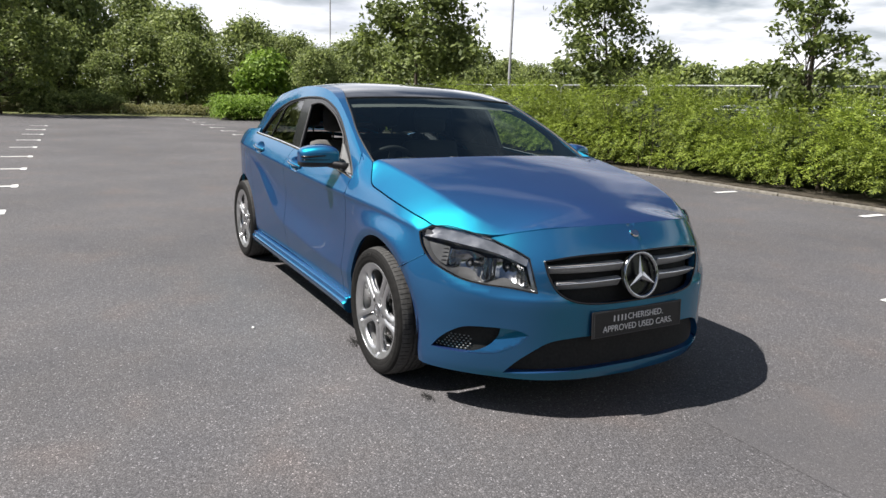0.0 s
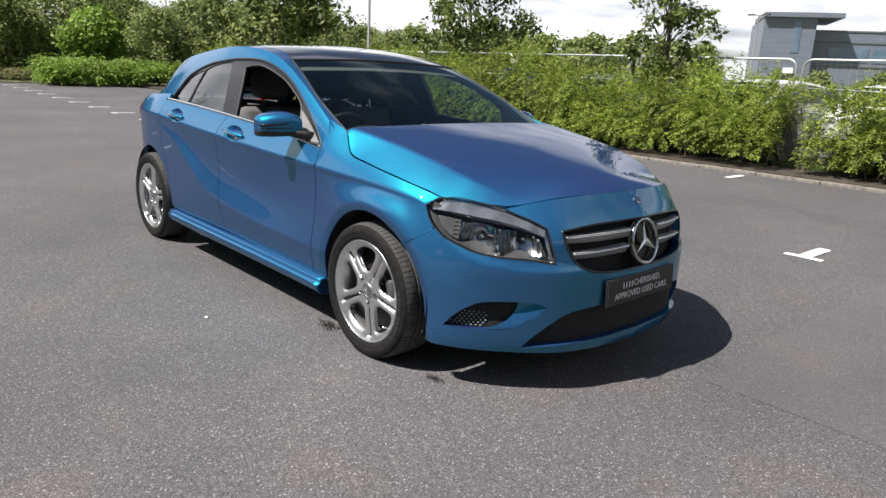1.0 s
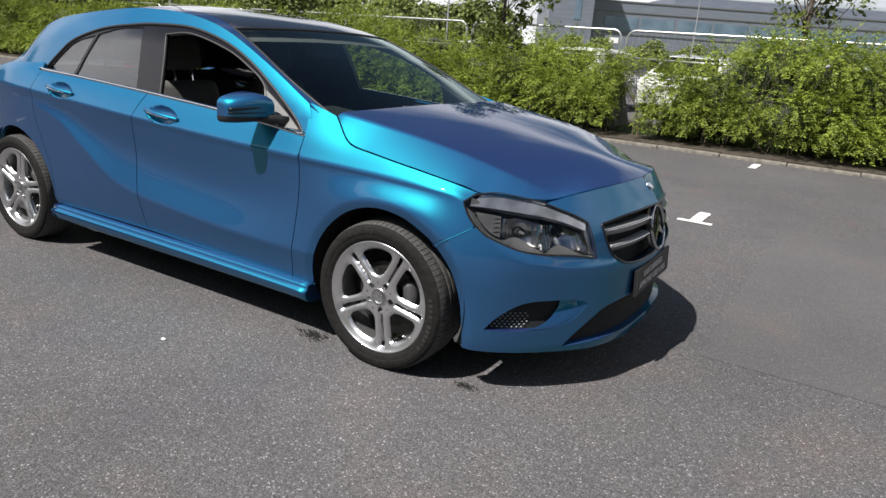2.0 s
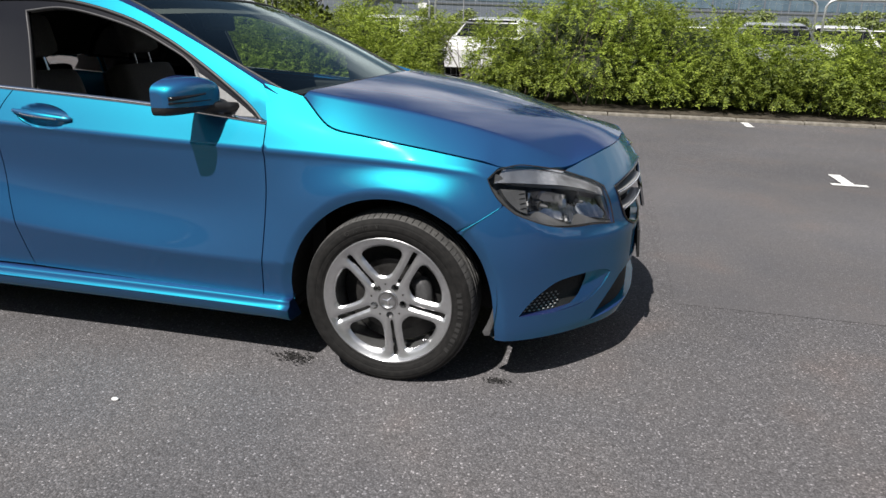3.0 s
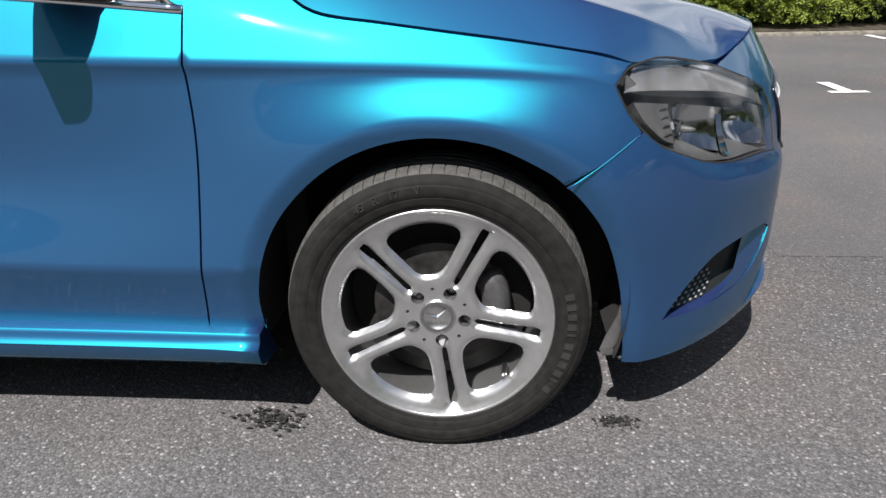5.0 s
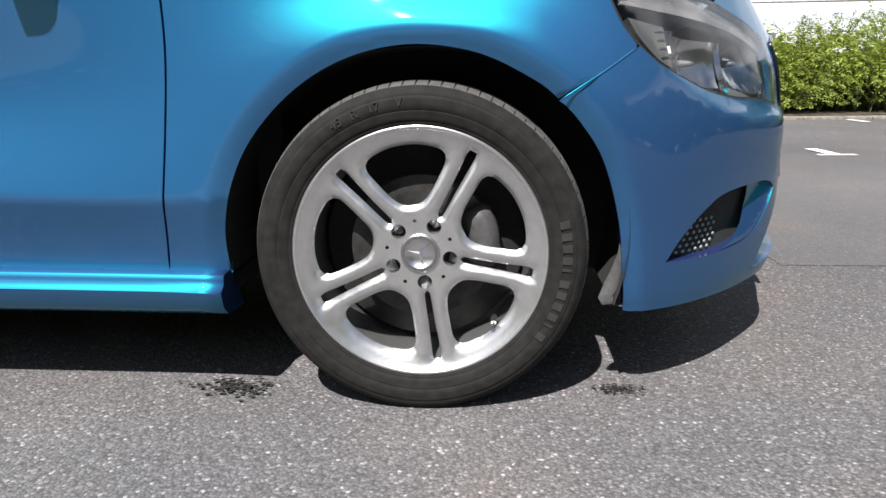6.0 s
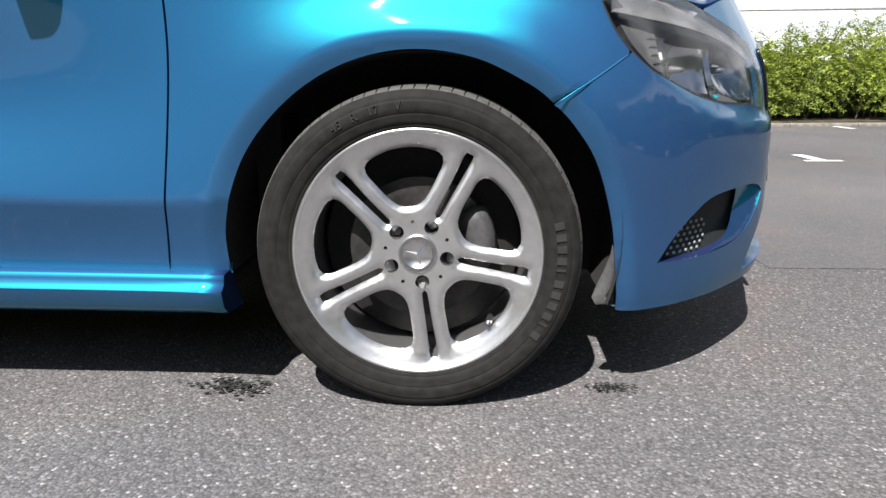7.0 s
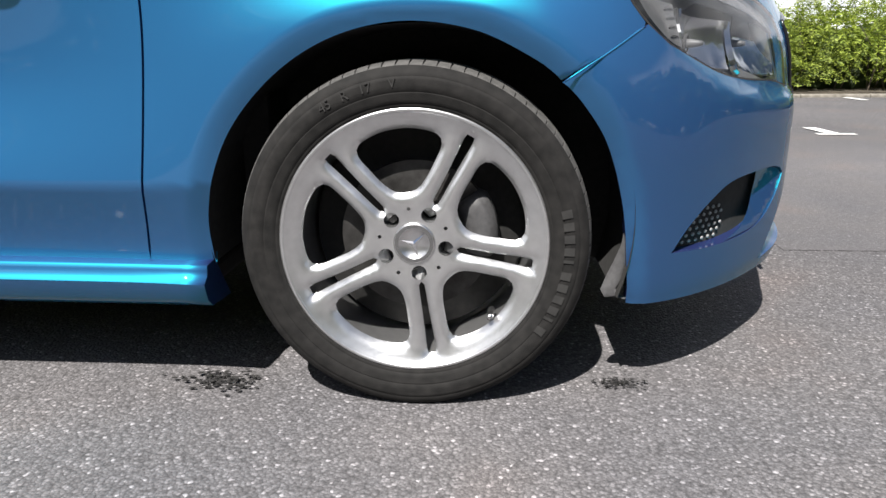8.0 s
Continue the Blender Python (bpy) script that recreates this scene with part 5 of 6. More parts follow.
# lower intake: black net behind the opening
panel("lower_intake", lambda a, b: band(a, b, -.028), shrink(intake_loop, -.002), LINER, bumper, "black lower air intake", step=.05, gap=0, flange=0)
for fog in (fog_loop, flip_s(fog_loop)):
    cup = panel("fog_recess", lambda a, b: band(a, b, -.03), shrink(fog, -.012), LINER, bumper, "black corner intake with a dimpled net", step=.02, gap=0, flange=0)
    bm = bmesh.new()
    left = fog is not fog_loop
    for i in range(16):
        for j in range(9):
            a, b = .486 + .0205 * (i + .5 * (j % 2)), .288 + .0115 * j
            if b < .285 + .9 * (a - .48) and a < .655 - .35 * abs(b - .32) and b < .352 and inside(fog_loop, np.array([(a, b)]))[0] and near_loop(fog_loop, np.array([(a, b)]))[0] > .004:
                s = 2 * NOSE - a if left else a
                p, q = band(s, b, -.027), band(s, b, -.020)
                n = (q - p).normalized()
                bmesh.ops.create_icosphere(bm, subdivisions=1, radius=.0040, matrix=Matrix.Translation(p) @ n.to_track_quat("Z", "Y").to_matrix().to_4x4() @ Matrix.Diagonal((1.3, 1.0, .5, 1)))
    part("net_studs", bm, SAILGREY, cup, "grey raised studs", smooth=True)
    # blue wedge: flush along the lower edge of the opening, sunk deep below its upper lip
    def near_line(line, a, b):
        best = 9.0
        for (p, q), (r, s) in zip(line, line[1:]):
            t = min(max(((a - p) * (r - p) + (b - q) * (s - q)) / ((r - p) ** 2 + (s - q) ** 2), 0), 1)
            best = min(best, math.hypot(a - p - t * (r - p), b - q - t * (s - q)))
        return best
    low_edge = [(.62, .279), (.70, .2845), (.77, .293), (.82, .315), (.86, .338), (.88, .358), (.902, .380)]
    def blade(a, b):
        return band(2 * NOSE - a if left else a, b, -.0015 - .017 * min(near_line(low_edge, a, b) / .06, 1))
    panel("intake_blade", blade, smooth_loop([(.62, .2805), (.685, .296), (.738, .325), (.772, .366), (.780, .4035), (.87, .395), (.900, .380), (.86, .339), (.77, .2945)], .01, sharp=(0, 4, 6)), PAINT, bumper, step=.012, gap=0, flange=0, flip=left)

# radiator grille
grille = panel("grille", lambda a, b: band(a, b, -.05), shrink(grille_loop, -.012), LINER, car, "black grille with two silver louvres", step=.05, gap=0, flange=0)
rim_pts = [band(a, b, .002) for a, b in shrink(grille_loop, .002)]
bm = bmesh.new()
tube(bm, rim_pts, .0045, 6, closed=True)
part("grille_frame", bm, GLOSS, grille, "gloss black frame", smooth=True)
for k, (zc, inner, outer) in enumerate(((.655, .10, .972), (.588, .11, 1.012))):
    for left in (False, True):
        a0, a1 = outer, NOSE - inner
        bm = bmesh.new()
        rows = []
        for i in range(25):
            a = a0 + (a1 - a0) * i / 24
            s = 2 * NOSE - a if left else a
            grow = 1 + .28 * (i / 24)
            zz = zc + .012 * (i / 24) + (.0 if k == 0 else .0)
            rows.append([bm.verts.new(band(s, zz + dz * grow, o)) for dz, o in ((.016, -.035), (.017, -.008), (.012, -.002), (.004, -.006), (-.012, -.018), (-.017, -.026), (-.016, -.045))])
        for p, q in zip(rows, rows[1:]):
            for i in range(6):
                bm.faces.new((p[i], p[i + 1], q[i + 1], q[i]))
        bm.faces.new(rows[0]), bm.faces.new(rows[-1][::-1])
        lv = part("louvre", bm, SAILGREY, grille, "grey louvre with a bright edge", smooth=True)
        bm = bmesh.new()
        tube(bm, [band(2 * NOSE - a if left else a, zc + .012 * (i / 24) + .012 * (1 + .28 * i / 24), .001) for i, a in enumerate(np.linspace(a0, a1, 25))], .0042, 6)
        part("louvre_edge", bm, CHROME, lv, "chrome edge", smooth=True)
# darker copy of the chrome, the shade on the emblem put into its colour
DIMCHROME = material("shaded_chrome", (.42, .43, .45), .14, 1.0)
# round emblem: a ring with three spokes
EMB = Vector((.864, 0, .622))
bm = bmesh.new()
tube(bm, [EMB + Vector((-.022 * math.sin(a) - .004, .094 * math.cos(a), .094 * math.sin(a))) for a in np.linspace(0, math.tau, 48, endpoint=False)], .0085, 10, closed=True)
emblem = part("emblem_ring", bm, DIMCHROME, grille, "chrome emblem ring with three spokes", smooth=True)
bm = bmesh.new()
for k in range(3):
    a = math.radians(90 + 120 * k)
    tip, c = EMB + Vector((-.022 * math.sin(a), .088 * math.cos(a), .088 * math.sin(a))), EMB + Vector((.006, 0, 0))
    w = Vector((0, -math.sin(a), math.cos(a))) * .0165
    base = [bm.verts.new(EMB + v) for v in (w, -w)]
    top_v, tip_v, bk = bm.verts.new(c), bm.verts.new(tip), bm.verts.new(EMB - Vector((.012, 0, 0)))
    for f in ((base[0], top_v, tip_v), (top_v, base[1], tip_v), (base[1], bk, tip_v), (bk, base[0], tip_v)):
        bm.faces.new(f)
part("emblem_spokes", bm, DIMCHROME, emblem, "chrome spokes")
bm = bmesh.new()
bmesh.ops.create_circle(bm, cap_ends=True, segments=40, radius=.094, matrix=Matrix.Translation(EMB + Vector((-.026, 0, 0))) @ pose(0, 0, 0, 0, 77, 0))
part("emblem_dish", bm, GLOSS, emblem, "black dish")
# small badge on the nose
bp = band(NOSE, .797)
bm = bmesh.new()
bmesh.ops.create_cone(bm, cap_ends=True, segments=28, radius1=.024, radius2=.021, depth=.006, matrix=Matrix.Translation(bp) @ Vector((.55, 0, .83)).to_track_quat("Z", "Y").to_matrix().to_4x4())
part("nose_badge", bm, CHROME, car, "small round chrome badge", smooth=False)

# plate holder with its lettering
bm = bmesh.new()
box(bm, -.005, .005, -.262, .262, -.058, .058, .003)
pl = part("plate", bm, BLACK, car, "black dealer plate with white lettering")
PLATE_M = pose(.868, 0, .423, 0, -4, 0)
pl.matrix_local = PLATE_M


def lettering(name, text, size, m, parent, mat, label="", depth=.0006):
    cu = bpy.data.curves.new(name, "FONT")
    cu.body, cu.size, cu.align_x, cu.align_y, cu.extrude = text, size, "CENTER", "CENTER", depth
    tmp = new(name + "_curve", cu)
    dg = bpy.context.evaluated_depsgraph_get()
    me = bpy.data.meshes.new_from_object(tmp.evaluated_get(dg))
    bpy.data.objects.remove(tmp)
    me.materials.clear()
    me.materials.append(mat)
    ob = new(name, me)
    ob.parent = parent
    ob.matrix_local = m
    return tagged(ob, label)


FACE = pose(.0062, 0, 0, 90, 0, 90)
lettering("lettering", "CHERISHED.", .039, FACE @ pose(.040, .020, 0), pl, WHITE, "white words")
lettering("lettering", "APPROVED USED CARS.", .039, FACE @ pose(0, -.024, 0), pl, WHITE, "white words")
bm = bmesh.new()
for dx in (-.143, -.121, -.099, -.079):
    box(bm, dx - .0035, dx + .0035, .007, .033, -.0005, .0008)
bar = part("word_bars", bm, WHITE, pl, "plain white bars")
bar.matrix_local = FACE
bm = bmesh.new()
for y0, y1, z0, z1 in ((-.255, .255, .053, .055), (-.255, .255, -.055, -.053), (-.256, -.254, -.055, .055), (.254, .256, -.055, .055)):
    box(bm, y0, y1, z0, z1, -.0005, .0006)
pb = part("plate_border", bm, GREYTRIM, pl, "thin grey border")
pb.matrix_local = FACE

# headlamps
LAMPGREY = mottle(material("dark_lamp_housing", (.06, .06, .063), .35, .5), [(0.3, (.12, .12, .122)), (0.7, (.19, .19, .193))], 9, rough=(0.3, 0.45))
LAMPPANEL = mottle(material("grey_lamp_panel", (.13, .13, .132), .45), [(0.3, (.060, .060, .061)), (0.7, (.080, .080, .081))], 20, rough=(0.4, 0.5))
BROWSATIN = mottle(material("satin_brow_coating", (.42, .42, .45), .3, .8), [(0.35, (.36, .36, .365)), (0.65, (.60, .595, .60))], 16, rough=(0.08, 0.24), bump=.0022, bump_scale=38)
LAMPCHROME = mottle(material("lamp_reflector", (.5, .5, .51), .12, 1.0), [(0.3, (.40, .40, .405)), (0.7, (.52, .52, .525))], 14, rough=(0.10, 0.18))
REFLECTORS = (("outer_reflector", .515, .688, .605, .082, [(.515, .708), (.60, .699), (.688, .688), (.676, .600), (.60, .612), (.545, .630), (.515, .645)]),
              ("inner_reflector", .694, .884, .785, .092, [(.694, .687), (.78, .673), (.862, .652), (.893, .583), (.81, .589), (.75, .592), (.685, .600)]))
for left in (False, True):
    loop = flip_s(lamp_loop) if left else lamp_loop
    lamp = panel("headlamp", lambda a, b: band(a, b, .001), loop, LENSGLASS, car, "clear headlamp with dark reflector bowls", step=.02, gap=.002, flange=0)
    lamp.visible_shadow = False
    panel("lamp_bezel", lambda a, b: band(a, b, -.001), shrink(loop, -.001), LINER, lamp, "black seal", holes=[shrink(loop, .0024)], step=.05, gap=0, flange=.004)
    def bowl(a, b):
        s = 2 * NOSE - a if a > NOSE else a
        q = near_loop(lamp_loop, np.array([(s, b)]))[0]
        return band(a, b, -.012 - .105 * min(q / .06, 1) ** .7)
    panel("lamp_bowl", bowl, loop, LAMPGREY, lamp, step=.014, gap=.001, flange=0)
    fl = (lambda q: flip_s(q)) if left else (lambda q: q)
    ridge = smooth_loop([(.372, .750), (.46, .743), (.56, .734), (.68, .720), (.78, .699), (.876, .667)], .015, closed=False)
    upper = smooth_loop([(.885, .700), (.80, .738), (.70, .768), (.60, .787), (.50, .801), (.42, .797)], .015, closed=False)
    lower = smooth_loop([(.874, .664), (.78, .688), (.68, .706), (.56, .720), (.46, .732)], .015, closed=False)
    panel("lamp_brow", lambda a, b: band(a, b, -.010 - .12 * max(b - float(np.interp(a if a < NOSE else 2 * NOSE - a, (.372, .46, .56, .68, .78, .876), (.750, .743, .734, .720, .699, .667))), 0)), fl(ridge + upper), BROWSATIN, lamp, "silver brow reflector", step=.012, gap=.001, flange=.004)
    def ledge(a, b):
        s = 2 * NOSE - a if a > NOSE else a
        r = float(np.interp(s, (.372, .46, .56, .68, .78, .876), (.750, .743, .734, .720, .699, .667)))
        return band(a, b, -.012 - 1.1 * max(r - b, 0))
    panel("lamp_ledge", ledge, fl(ridge + lower), LAMPGREY, lamp, "dark ledge under the brow", step=.014, gap=.001, flange=.03)
    # slanted bright frame at the inner end, and the flat panel with short slots at the outer end
    panel("lamp_frame", lambda a, b: band(a, b, -.016), fl([(.905, .575), (.922, .572), (.885, .690), (.868, .694)]), SATIN, lamp, "silver slanted frame", step=.02, gap=0, flange=.03)
    side_panel = panel("side_lamp_panel", lambda a, b: band(a, b, -.020), smooth_loop(fl([(.398, .728), (.507, .714), (.507, .640), (.470, .654), (.425, .690)]), .012, sharp=(0, 1, 2)), LAMPPANEL, lamp, "grey panel with short dark slots", step=.012, gap=0, flange=.03)
    for i in range(4):
        bm = bmesh.new()
        z = .704 - .0155 * i
        tube(bm, [band(2 * NOSE - a if left else a, z + .002 * math.sin((a - .478) * 110), -.0195) for a in np.linspace(.477, .503, 6)], [.0012, .0022, .0026, .0026, .0026, .002], 6)
        part("panel_slot", bm, LINER, side_panel, smooth=True)
    for nm, a0, a1, mid, half_w, outline in REFLECTORS:
        def dish(a, b):
            s = 2 * NOSE - a if a > NOSE else a
            u = (s - mid) / half_w
            v = (b - .645) / .055
            flute = .0016 * math.cos((s - mid) * 330) * min(abs(u), 1) ** 2
            return band(a, b, -.018 - .062 * max(1 - .75 * u * u - .35 * v * v, 0) + flute)
        ref = panel(nm, dish, smooth_loop(fl(outline), .012, sharp=(0, 2, 3)), LAMPCHROME, lamp, "smooth silver reflector", step=.008, gap=0, flange=.012)
        s = 2 * NOSE - mid if left else mid
        c, o = band(s, .648, -.074), band(s, .648, -.01)
        m = Matrix.Translation(c) @ ((o - c).normalized() + Vector((.7, 0, 0))).normalized().to_track_quat("Z", "Y").to_matrix().to_4x4()
        bm = bmesh.new()
        tube(bm, [m @ Vector((0, 0, h)) for h in (-.005, .010, .024, .032)], [.009, .008, .006, .004], 14)
        bulb = part("bulb", bm, GREYTRIM, ref, "bulb in its metal cap", smooth=True)
        bm = bmesh.new()
        tube(bm, [m @ Vector((.016 * math.cos(k), .016 * math.sin(k), .001)) for k in np.linspace(0, math.tau, 24, endpoint=False)], .003, 6, closed=True)
        part("bulb_collar", bm, LINER, bulb, "dark collar", smooth=True)

# ---- glasshouse ----
WIN = [(-2.475, 1.026), (-2.398, 1.112), (-2.29, 1.198), (-2.06, 1.270), (-1.80, 1.304), (-1.60, 1.316), (-1.345, 1.311), (-1.10, 1.261), (-.905, 1.187), (-.735, 1.097), (-.60, 1.012), (-.520, .955), (-.472, .908)]
win_top = smooth_loop(WIN, .02, closed=False)
win_loop = win_top + [(-.70, .932), (-1.0, .954), (-1.515, .982), (-2.0, 1.005), (-2.40, 1.02)]
edge_line = [(x, edge(x)[1]) for x in np.linspace(-.50, -3.06, 60)]
frame_loop = edge_line + [(-3.06, 1.0), (-2.8, 1.02), (-2.50, 1.03)] + win_top[:-1] + [(-.464, .915), (-.452, .95), (-.46, .985)]
open_f = smooth_loop([(-1.432, .97), (-1.478, 1.164), (-1.512, 1.267), (-1.336, 1.279), (-1.077, 1.226), (-.898, 1.158), (-.765, 1.080), (-.69, .93), (-1.0, .945)], .02, sharp=(0, 2, 7))
glass_r = smooth_loop([(-2.165, 1.012), (-2.125, 1.13), (-2.075, 1.238), (-1.92, 1.274), (-1.712, 1.293), (-1.628, .99)], .02, sharp=(0, 2, 4, 5))
glass_q = smooth_loop([(-2.44, 1.030), (-2.37, 1.108), (-2.27, 1.186), (-2.10, 1.231), (-2.145, 1.13), (-2.188, 1.015)], .02, sharp=(0, 3, 5))
roof_in = smooth_loop([(-.395, -.722), (-.68, -.697), (-.90, -.648), (-1.12, -.600), (-1.30, -.556), (-1.5, -.547), (-2.3, -.535), (-3.02, -.51)], .03, closed=False)
rail_loop = [(x, -edge(x)[0]) for x in np.linspace(-3.10, -.44, 60)] + roof_in
for which, mirror in SIDES:
    sg = -1
    panel("window_frame", side, frame_loop, PAINT, car, step=.04, flange=.012, gap=0, mirror=mirror)
    panel("pillar_lining", lambda a, b: side(a, b, -1, -.028), frame_loop, DASH, car, "dark inner pillar lining", step=.06, flange=0, gap=.004, mirror=mirror)
    panel("roof_rail", top, rail_loop, PAINT, car, step=.04, flange=.012, gap=0, mirror=mirror, flip=False)
    trim = panel("window_trim", lambda a, b: side(a, b, -1, -.006), shrink(win_loop, -.002), GLOSS, car, "gloss black window surround and centre pillar", holes=[open_f, glass_r, glass_q], step=.04, flange=.016, gap=0, mirror=mirror)
    for gl in (glass_r, glass_q):
        pane = panel("side_window", lambda a, b: side(a, b, -1, -.012), gl, SIDEGLASS, car, "dark tinted side window", step=.05, flange=0, gap=-.003, mirror=mirror)
        pane.visible_shadow = False
    panel("mirror_sail", lambda a, b: side(a, b, -1, .001), smooth_loop([(-.700, .926), (-.766, 1.076), (-.70, 1.043), (-.60, .985), (-.53, .940), (-.478, .903)], .02, sharp=(0, 1, 5)), SAILGREY, car, "grey sail panel", step=.03, flange=.02, gap=0, mirror=mirror)
    panel("pillar_backing", lambda a, b: side(a, b, -1, -.022), [(-.76, .88), (-.76, 1.07), (-.60, 1.06), (-.44, 1.0), (-.42, .88)], BLACK, car, "black inner trim", step=.05, flange=0, gap=0, mirror=mirror)
    panel("pillar_foot", lambda a, b: top(a, b, -.014), [(-.66, -.722), (-.36, -.785), (-.34, -.73), (-.62, -.695)], PAINT, car, step=.03, flange=0, gap=0, mirror=mirror)
    # black seal round the window and the bright strip below it
    for nm, line, mat, w, h, lab in (("window_seal", [(a, b) for a, b in shrink(win_loop, .004)[:len(win_top)]], BLACK, .014, .006, "black rubber seal"),
                                     ("inner_seal", open_f[:-20], GREYTRIM, .008, .006, "grey inner seal")):
        ps = [side(a, b, -1, -.003) for a, b in line]
        ns = [(side(a, b + .02) - side(a, b - .02)).cross(Vector((-1, 0, 0))).normalized() for a, b in line]
        ns = [n if n.y < 0 else -n for n in ns]
        o = ribbon(nm, ps, ns, w, h, mat, car, lab)
        if mirror:
            o.data.transform(Matrix.Diagonal((1, -1, 1, 1)))
            o.data.flip_normals()
    ps = [band(a, b, .001) for a, b in belt_line]
    o = ribbon("belt_strip", ps, [Vector((0, -.96, .28))] * len(ps), .017, .005, CHROME, car, "bright metal belt strip")
    if mirror:
        o.data.transform(Matrix.Diagonal((1, -1, 1, 1)))
        o.data.flip_normals()

screen_base = smooth_loop([(-.395, -.722), (-.335, -.45), (-.305, -.2), (-.30, 0)], .03, closed=False)
screen_side = [p for p in roof_in if p[0] >= -1.121]
screen_top = smooth_loop([(-1.12, -.600), (-1.075, -.35), (-1.06, 0)], .03, closed=False)
half = screen_base[::-1] + screen_side[1:] + screen_top[1:]
screen_loop = half + [(x, -y) for x, y in half[-2:0:-1]]
screen = panel("windscreen", top, screen_loop, SCREENGLASS, car, "tinted windscreen", step=.07, gap=.003, flange=0)
screen.visible_shadow = False
half = [p for p in roof_in if p[0] < -1.115]
half = screen_top[::-1] + half[1:]
roof_loop = half + [(-3.03, -.25), (-3.03, 0), (-3.03, .25)] + [(x, -y) for x, y in half[::-1][:-1]]
panel("roof_panel", top, roof_loop, ROOFGLASS, car, "black glass roof", step=.07, gap=.002, flange=.012)
tail_half = [(-3.035, -.55), (-3.10, -.575), (-3.2, -.585), (-3.36, -.59), (-3.38, 0)]
panel("tailgate", top, tail_half + [(x, -y) for x, y in tail_half[-2::-1]], PAINT, car, step=.06, gap=.002)
bm = bmesh.new()
tube(bm, [top(x, y, .001) for x, y in screen_loop], .006, 6, closed=True)
part("windscreen_seal", bm, BLACK, car, "black rubber seal", smooth=True)
# cowl panel and wipers
panel("cowl", lambda a, b: top(a, b, -.012), [(-.25, -.70), (-.25, 0), (-.25, .70), (-.42, .74), (-.345, .45), (-.31, 0), (-.345, -.45), (-.42, -.74)], BLACK, car, "black cowl panel", step=.05, gap=0, flange=.03)
for ya, yb in ((-.62, .02), (-.02, .60)):
    bm = bmesh.new()
    pts = [top(-.352 + .045 * math.sin(math.pi * (ya + (yb - ya) * i / 14 + .72) / 1.44) - .008, ya + (yb - ya) * i / 14, .007) for i in range(15)]
    tube(bm, pts, [.0045] * 15, 6)
    wp = part("wiper", bm, BLACK, car, "black wiper", smooth=True)
    bm = bmesh.new()
    tube(bm, [top(-.285, yb - .05, .004), top(-.30, yb - .2, .010), top(-.325, (ya + yb) / 2, .010)], .006, 6)
    part("wiper_arm", bm, BLACK, wp, smooth=True)
# ---- door mirrors ----
mirror_shape = crv((-1.020, -.725, 1.018, .956), (-1.0165, -.708, 1.030, .946), (-1.008, -.695, 1.040, .940), (-.985, -.676, 1.050, .938), (-.94, -.652, 1.061, .938), (-.885, -.632, 1.066, .940), (-.845, -.622, 1.058, .944), (-.826, -.630, 1.044, .950), (-.812, -.668, 1.020, .962))


